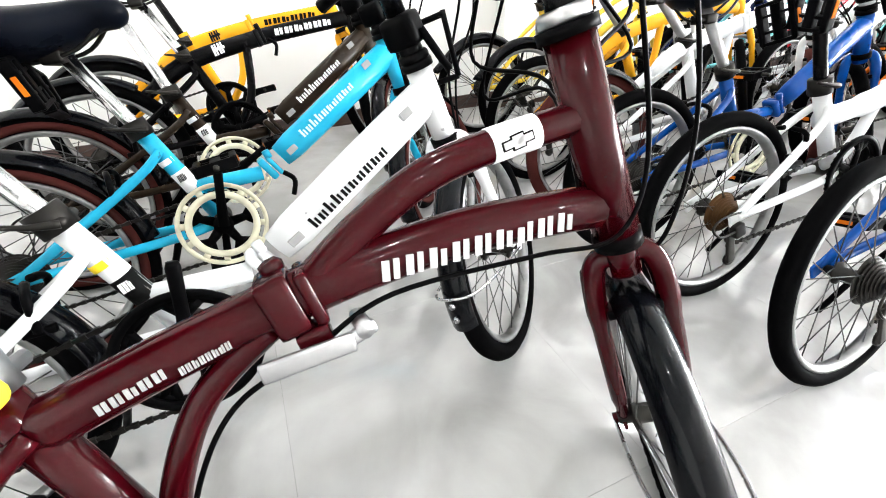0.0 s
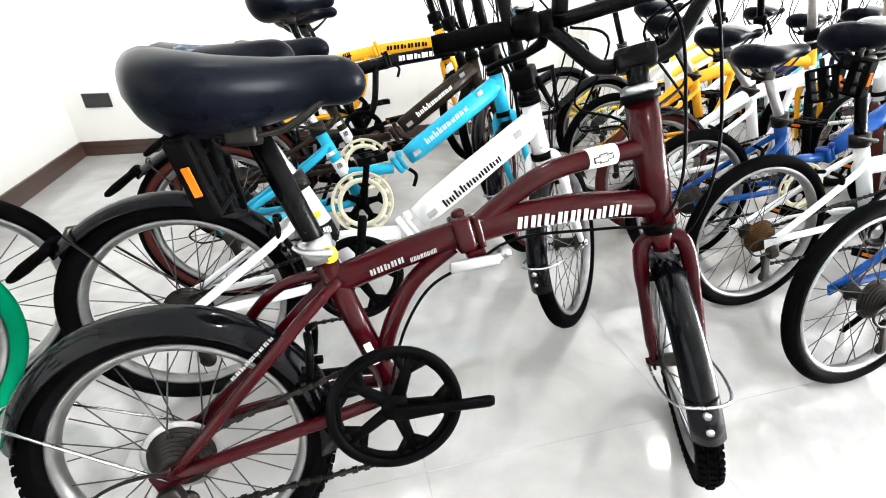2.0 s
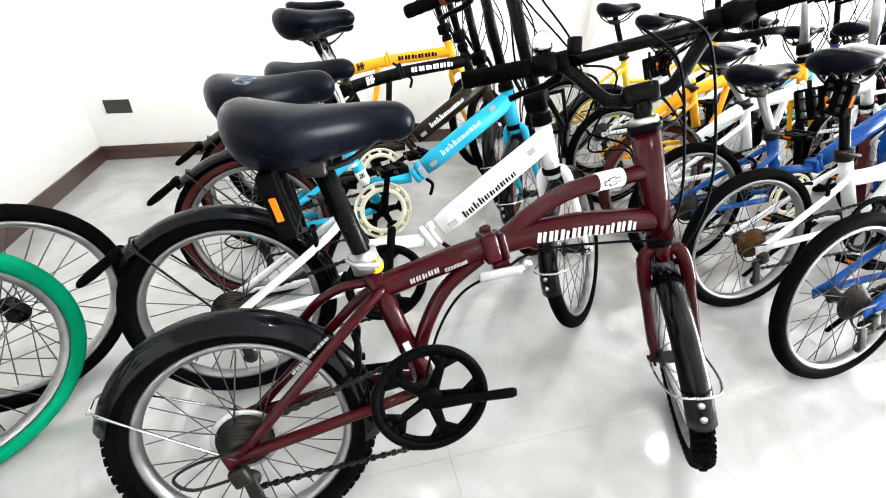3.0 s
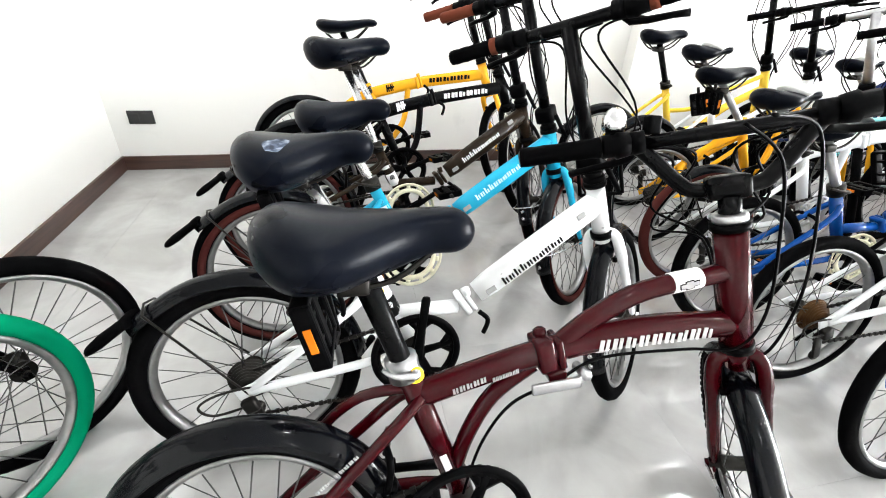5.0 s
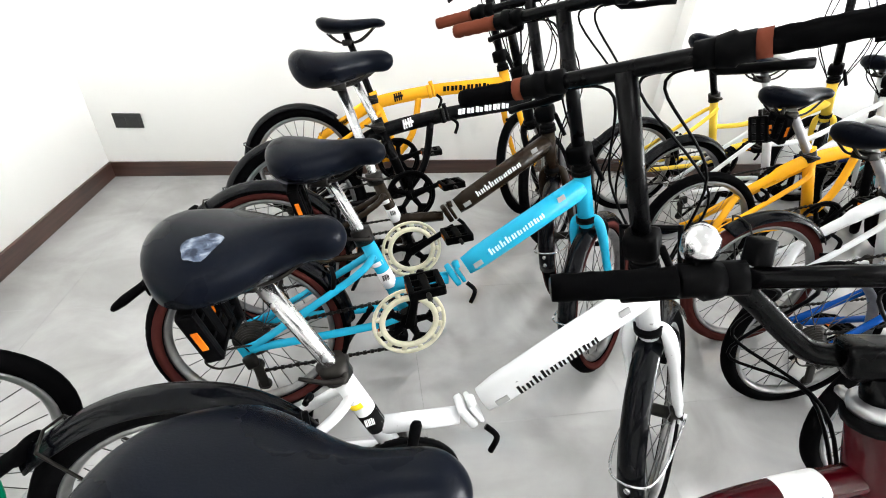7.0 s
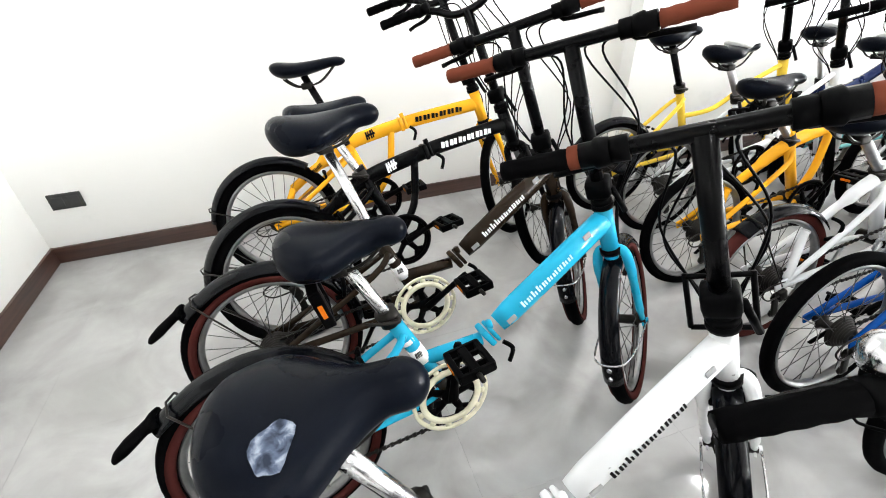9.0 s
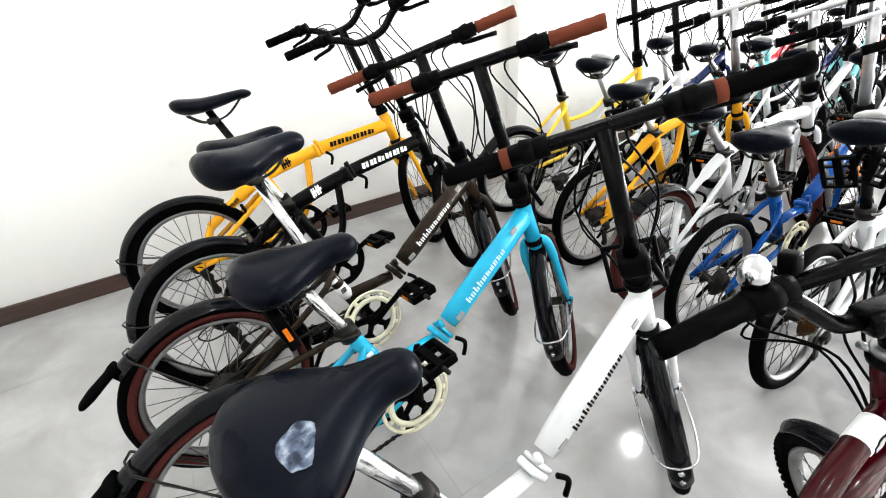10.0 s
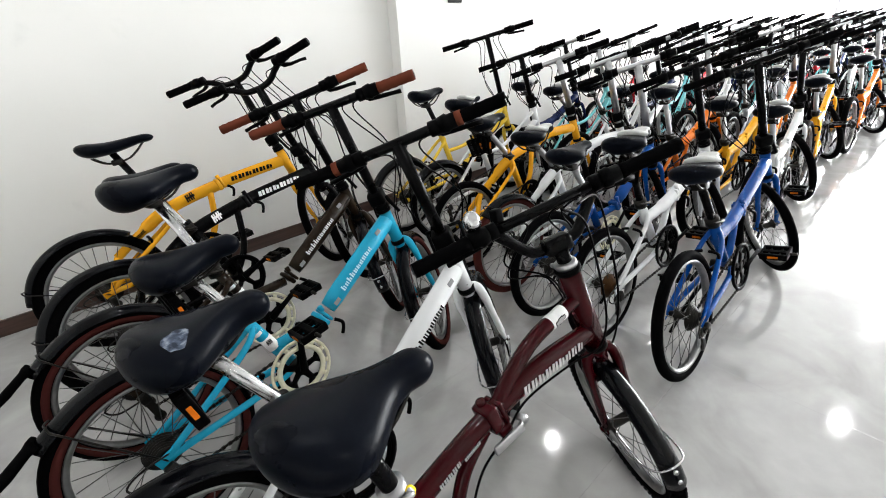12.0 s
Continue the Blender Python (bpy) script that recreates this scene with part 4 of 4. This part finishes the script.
cyan = near_bike("sky blue folding bicycle with cream chain guard", (-0.51, 0.991, 3.5, 11.1), dict(
    VWSPEC, paint=CYAN, grip=BROWNGRIP, crank=80, wall=REDRUB, saddle_at=(0.199, 0.738), seat_len=0.26, seat_side=-0.013, wb=1.0, head=75.5, bar_z=1.011, steer=39.9, bar_w=0.56, stem_tilt=0.9, stem_pitch=-4.6, seat_turn=-16))
brown = near_bike("dark brown folding bicycle with cream chain guard", (-0.472, 1.33, 3.3, 10.5), dict(
    VWSPEC, paint=BROWN, grip=BROWNGRIP, crank=30, wall=REDRUB, stowed=False, saddle_at=(0.19, 0.858), seat_len=0.29, seat_side=0.017, wb=0.985, head=76, bar_z=1.0, steer=52, bar_w=0.585, stem_tilt=-1.2, stem_pitch=-1.2, rear=-0.04, seat_turn=6))
HUMSPEC = dict(frame="hummer", R=0.252, wb=1.10, head=73.0, steer=38, bar="riser", bar_z=1.02, bar_w=0.62, crank=20, tail=0.0, fender_r=(55, 172), fender_f=None)
black = near_bike("black folding bicycle with a straight beam frame", (-0.505, 1.632, 6.2, 13.5), dict(HUMSPEC, bar_z=1.022, steer=39.1, rear=0.045, paint=GLOSSBLACK, saddle_at=(0.262, 0.80), seat_h=0.075))
amber = near_bike("amber yellow folding bicycle with a straight beam frame", (-0.533, 2.06, -0.8, 10.2), dict(HUMSPEC, bar_z=1.026, steer=44.9, head=72.9, stem_tilt=-0.6, rear=0.047, paint=YELLOW, saddle_at=(0.25, 0.858), seat_len=0.29, seat_side=0.036, seat_turn=-11, post=GLOSSBLACK, seat_w=0.15, seat_h=0.06))


def printed(bike, name, mat, a, b, count, high, y, gap=0.28, label="", low=1.0):
    """Bars along the line from a to b, each (along, up), in place of a printed word."""
    a, b = Vector((a[0], 0, a[1])), Vector((b[0], 0, b[1]))
    d = (b - a).normalized()
    lettering_bars(bike, name, mat, a + Vector((-d.z, 0, d.x)) * high / 2, (b - a) / count, low, count, 0, high, y, gap, label)


def sleeve(bike, name, mat, a, b, r, flat=1.0, label=""):
    """A thin printed band wrapped round a tube."""
    bm = bmesh.new()
    tube(bm, [(a[0], 0, a[1]), (b[0], 0, b[1])], r, 16, flat)
    return part(name, bm, mat, bike, label)


SILVERINK = plastic("silver_ink", (0.38, 0.37, 0.37), 0.3)
GREYINK = plastic("grey_ink", (0.3, 0.3, 0.3), 0.4)
printed(maroon, "brand_lettering", SILVERINK, (0.590, 0.543), (0.792, 0.553), 9, 0.019, -0.0203, 0.42, "silver lettering reduced to bars")
printed(maroon, "model_lettering", GREYINK, (0.358, 0.489), (0.412, 0.507), 5, 0.009, -0.0196, 0.35)
printed(maroon, "small_lettering", GREYINK, (0.420, 0.505), (0.462, 0.518), 8, 0.007, -0.0200, 0.35)
bm = bmesh.new()
block(bm, side_pose(0.735, -0.0172, 0.646, 14), (0.034, 0.002, 0.0095), 0.001)
block(bm, side_pose(0.735, -0.0172, 0.646, 14), (0.015, 0.002, 0.015), 0.001)
badge = part("badge_shape", bm, BLACKINK, maroon, "dark-edged cross-shaped badge", False)
bm = bmesh.new()
block(bm, side_pose(0.735, -0.0178, 0.646, 14), (0.031, 0.002, 0.0068), 0.001)
block(bm, side_pose(0.735, -0.0178, 0.646, 14), (0.012, 0.002, 0.0123), 0.001)
part("badge_inset", bm, SILVERINK, badge, "", False)
bm = bmesh.new()
tube(bm, [(0.300, -0.0165, 0.528), (0.3005, -0.0215, 0.528)], 0.013, 14)
part("price_dot", bm, YELLOWTAG, maroon, "round yellow sticker below the seat clamp")
bm = bmesh.new()
block(bm, side_pose(0.349, -0.0185, 0.36, -70), (0.04, 0.0015, 0.012), 0.0005)
part("tube_decal", bm, WHITEINK, maroon, "", False)
for b, ink in ((white, BLACKINK), (cyan, PALEINK), (brown, WHITEINK)):
    printed(b, "brand_lettering", ink, (0.617, 0.402 if b is white else 0.424), (0.762, 0.504 if b is white else 0.524), 10, 0.021, -0.0253, 0.42, "brand lettering reduced to bars", 0.7)
    for px, pz, pw in ((0.583, 0.402, 0.026), (0.800, 0.570, 0.022)):
        bm = bmesh.new()
        block(bm, side_pose(px, -0.0240, pz - (0.01 if b is white else 0.0), 32), (pw, 0.003, 0.015), 0.001)
        part("silver_plate", bm, GREYINK, b, "", False)
    sleeve(b, "seat_tube_decal", WHITEINK if b is not white else BLACKINK, (0.333, 0.396), (0.353, 0.352), 0.0190)
    printed(b, "tube_print", BLACKINK if b is not white else WHITEINK, (0.333, 0.372), (0.350, 0.378), 3, 0.016, -0.0192, 0.3)
    bm = bmesh.new()
    tube(bm, [(0.318, 0, 0.426), (0.323, 0, 0.415)], 0.0190, 16)
    part("seat_tube_band", bm, YELLOWTAG if b is white else WHITEINK, b)
for b, ink in ((black, WHITEINK), (amber, BLACKINK)):
    printed(b, "brand_lettering", ink, (0.660, 0.579), (0.875, 0.601), 6, 0.021, -0.0168, 0.24, "brand lettering reduced to bars")
    printed(b, "badge_print", ink, (0.449, 0.531), (0.487, 0.543), 2, 0.034, -0.0168, 0.3)
    bm = bmesh.new()
    block(bm, side_pose(0.468, -0.0168, 0.555, 16), (0.034, 0.0016, 0.009))
    part("badge_bar", bm, ink, b, "", False)
printed(amber, "stay_lettering", BLACKINK, (0.175, 0.400), (0.265, 0.462), 9, 0.016, -0.0118, 0.3)

bm = bmesh.new()
lathe(bm, [(0.058, -0.016), (0.060, -0.0145), (0.058, -0.013), (0.02, -0.013), (0.02, -0.016)], 32, pose(0.048, 0, 0.228), closed=True)
part("spoke_guard", bm, ALU, maroon, "thin silver spoke guard disc")
for pts in ([(0.74, -0.10, 0.90), (0.86, -0.06, 0.88), (0.915, -0.04, 0.74), (0.93, -0.03, 0.62), (0.905, -0.02, 0.52), (0.865, 0, 0.485)],
            [(0.74, -0.06, 0.89), (0.82, -0.05, 0.84), (0.85, -0.045, 0.72), (0.86, -0.04, 0.60), (0.83, -0.03, 0.536), (0.75, -0.012, 0.530), (0.60, -0.012, 0.527), (0.52, -0.022, 0.497), (0.45, -0.022, 0.465), (0.405, -0.022, 0.40), (0.38, -0.022, 0.32), (0.375, -0.02, 0.285)]):
    bm = bmesh.new()
    tube(bm, curve(pts, 7), 0.0026, 7)
    part("cable", bm, BLACKP, maroon)
printed(maroon, "stay_lettering", GREYINK, (0.150, 0.361), (0.215, 0.421), 9, 0.0055, -0.0505, 0.4)

# ---- bicycles of the second row ----
ROWSPEC = dict(R=0.238, tw=0.019, front_tw=0.019, seat_len=0.25, seat_w=0.165, seat_h=0.072, steer=42, fender_r=None, fender_f=None, bar_z=1.0)
blue = near_bike("royal blue folding bicycle with black saddle, no mudguards", (1.012, 0.262, 0, 14), dict(
    ROWSPEC, frame="fold", paint=BLUE, wb=1.06, head=77, bar_z=1.03, bar_w=0.6, saddle_at=(0.17, 0.765), post=GLOSSBLACK, crank=5, top=GREYSOFT))
near_bike("white folding bicycle with a rusty sprocket, no mudguards", (1.0, 0.588, -3, 10), dict(
    ROWSPEC, frame="fold", paint=WHITE, wb=1.04, saddle_at=(0.19, 0.81), post=GLOSSBLACK, cassette=RUST, stowed=True, crank=10, top=GREYSOFT))
near_bike("deep blue folding bicycle with aluminium seat post", (0.985, 0.855, -3, 8), dict(
    ROWSPEC, frame="vw", paint=BLUE, saddle_at=(0.17, 0.73), post=ALU, stem=ALU, bar_mat=ALU, ring="cream", crank=40))
near_bike("white folding bicycle with dark red tyres", (1.02, 1.10, -3, 8), dict(
    ROWSPEC, wb=1.12, frame="hummer", paint=WHITE, tyre=REDRUB, saddle_at=(0.2, 0.76), post=ALU, stem=ALU, bar_mat=ALU, ring="alu", crank=70, top=GREYSOFT, tail=0.0, fender_r=(40, 130)))
near_bike("amber yellow folding bicycle with aluminium seat post", (1.04, 1.42, -3, 8), dict(
    ROWSPEC, wb=1.12, frame="hummer", paint=YELLOW, stowed=True, saddle_at=(0.2, 0.78), post=ALU, stem=ALU, bar_mat=ALU, crank=50))
near_bike("white city bicycle with glossy black mudguards", (1.20, 1.80, -2, 5), dict(
    ROWSPEC, wb=1.05, frame="city", paint=WHITE, saddle_at=(0.22, 0.82), post=ALU, crank=50, top=GREYSOFT, fender_r=(10, 160)))
near_bike("lemon yellow city bicycle with glossy black mudguards", (1.10, 2.06, -2, 2), dict(
    ROWSPEC, wb=1.1, frame="city", paint=LEMON, bar_z=1.12, bar_w=0.6, saddle_at=(0.22, 0.86), post=GLOSSBLACK, crank=50, fender_r=(10, 160)))

# ---- loose wheels' bicycles at the west side ----
near_bike("black bicycle with green tyres", (-1.652, -0.275, 52, 6), dict(frame="fold", paint=GLOSSBLACK, tyre=GREENRUB, R=0.25, wb=1.0, fender_r=None, fender_f=None, tw=0.02))
near_bike("black bicycle with thick black tyres", (-1.715, -0.005, 45, 6), dict(frame="fold", paint=GLOSSBLACK, R=0.25, wb=1.0, fender_r=None, fender_f=None))

# ---- far rows ----
FARSPECS = [("white", WHITE, "fold"), ("red", RED, "fold"), ("pearl white", WHITE, "city"), ("amber yellow", YELLOW, "fold"), ("silver", SILVER, "vw"), ("pale teal", TEAL, "city"), ("orange", TANGERINE, "fold"), ("snow white", WHITE, "vw"), ("navy blue", NAVY, "fold"), ("polished silver", SILVER, "fold")]
masters = []
rnd = random.Random(4)
rows = []
for r in range(7):
    x0 = 2.25 + 1.28 * r
    n = 7
    for k in range(n):
        rows.append((x0 + rnd.uniform(-0.06, 0.06), 0.44 + 0.28 * k + rnd.uniform(-0.03, 0.03) - 0.01 * r))
for i, (x, y) in enumerate(rows):
    tone, mat, kind = FARSPECS[(i * 3 + i // 7 * 2) % len(FARSPECS)]
    at = (x, y, rnd.uniform(-5, 3), rnd.uniform(7, 11))
    found = [m for m in masters if m[0] == tone]
    if not found:
        b = near_bike(f"{tone} folding bicycle with black saddle in a packed row", at, dict(
            frame=kind, paint=mat, fine=False, fender_r=None, fender_f=None, bar_z=rnd.uniform(0.97, 1.03), saddle_at=(0.2, rnd.uniform(0.76, 0.82)),
            seat_len=0.25, seat_w=0.165, seat_h=0.07, post=ALU, stem=ALU if i % 3 else GLOSSBLACK, bar_mat=ALU if i % 3 == 0 else GLOSSBLACK, crank=rnd.uniform(0, 180), steer=rnd.uniform(32, 50), top=GREYSOFT, lean=9.0))
        masters.append((tone, b))
    else:
        c = copy_thing(found[0][1], Matrix())
        stand(c, *at)

# ---- floor: one slab with tiles laid on it ----
floor = plain("floor", pose(4.6, -0.78, -0.112), (16.2, 7.0, 0.2), GROUT, "polished pale grey floor tiles with thin joints")
bm = bmesh.new()
block(bm, pose(0, 0, 0), (0.5997, 0.5997, 0.012), 0.0003)
tile_me = bpy.data.meshes.new("tile")
bm.to_mesh(tile_me)
bm.free()
tile_me.materials.append(TILE)
for i in range(-5, 22):
    for j in range(-7, 5):
        x, y = -0.08 + 0.6 * i + 0.3, -0.325 + 0.6 * j + 0.3
        if -3.4 < x < FAR and NEAR < y < BACK + 0.3:
            t = new("tile", tile_me)
            t.parent = floor
            t.location = (x, y, -0.006)
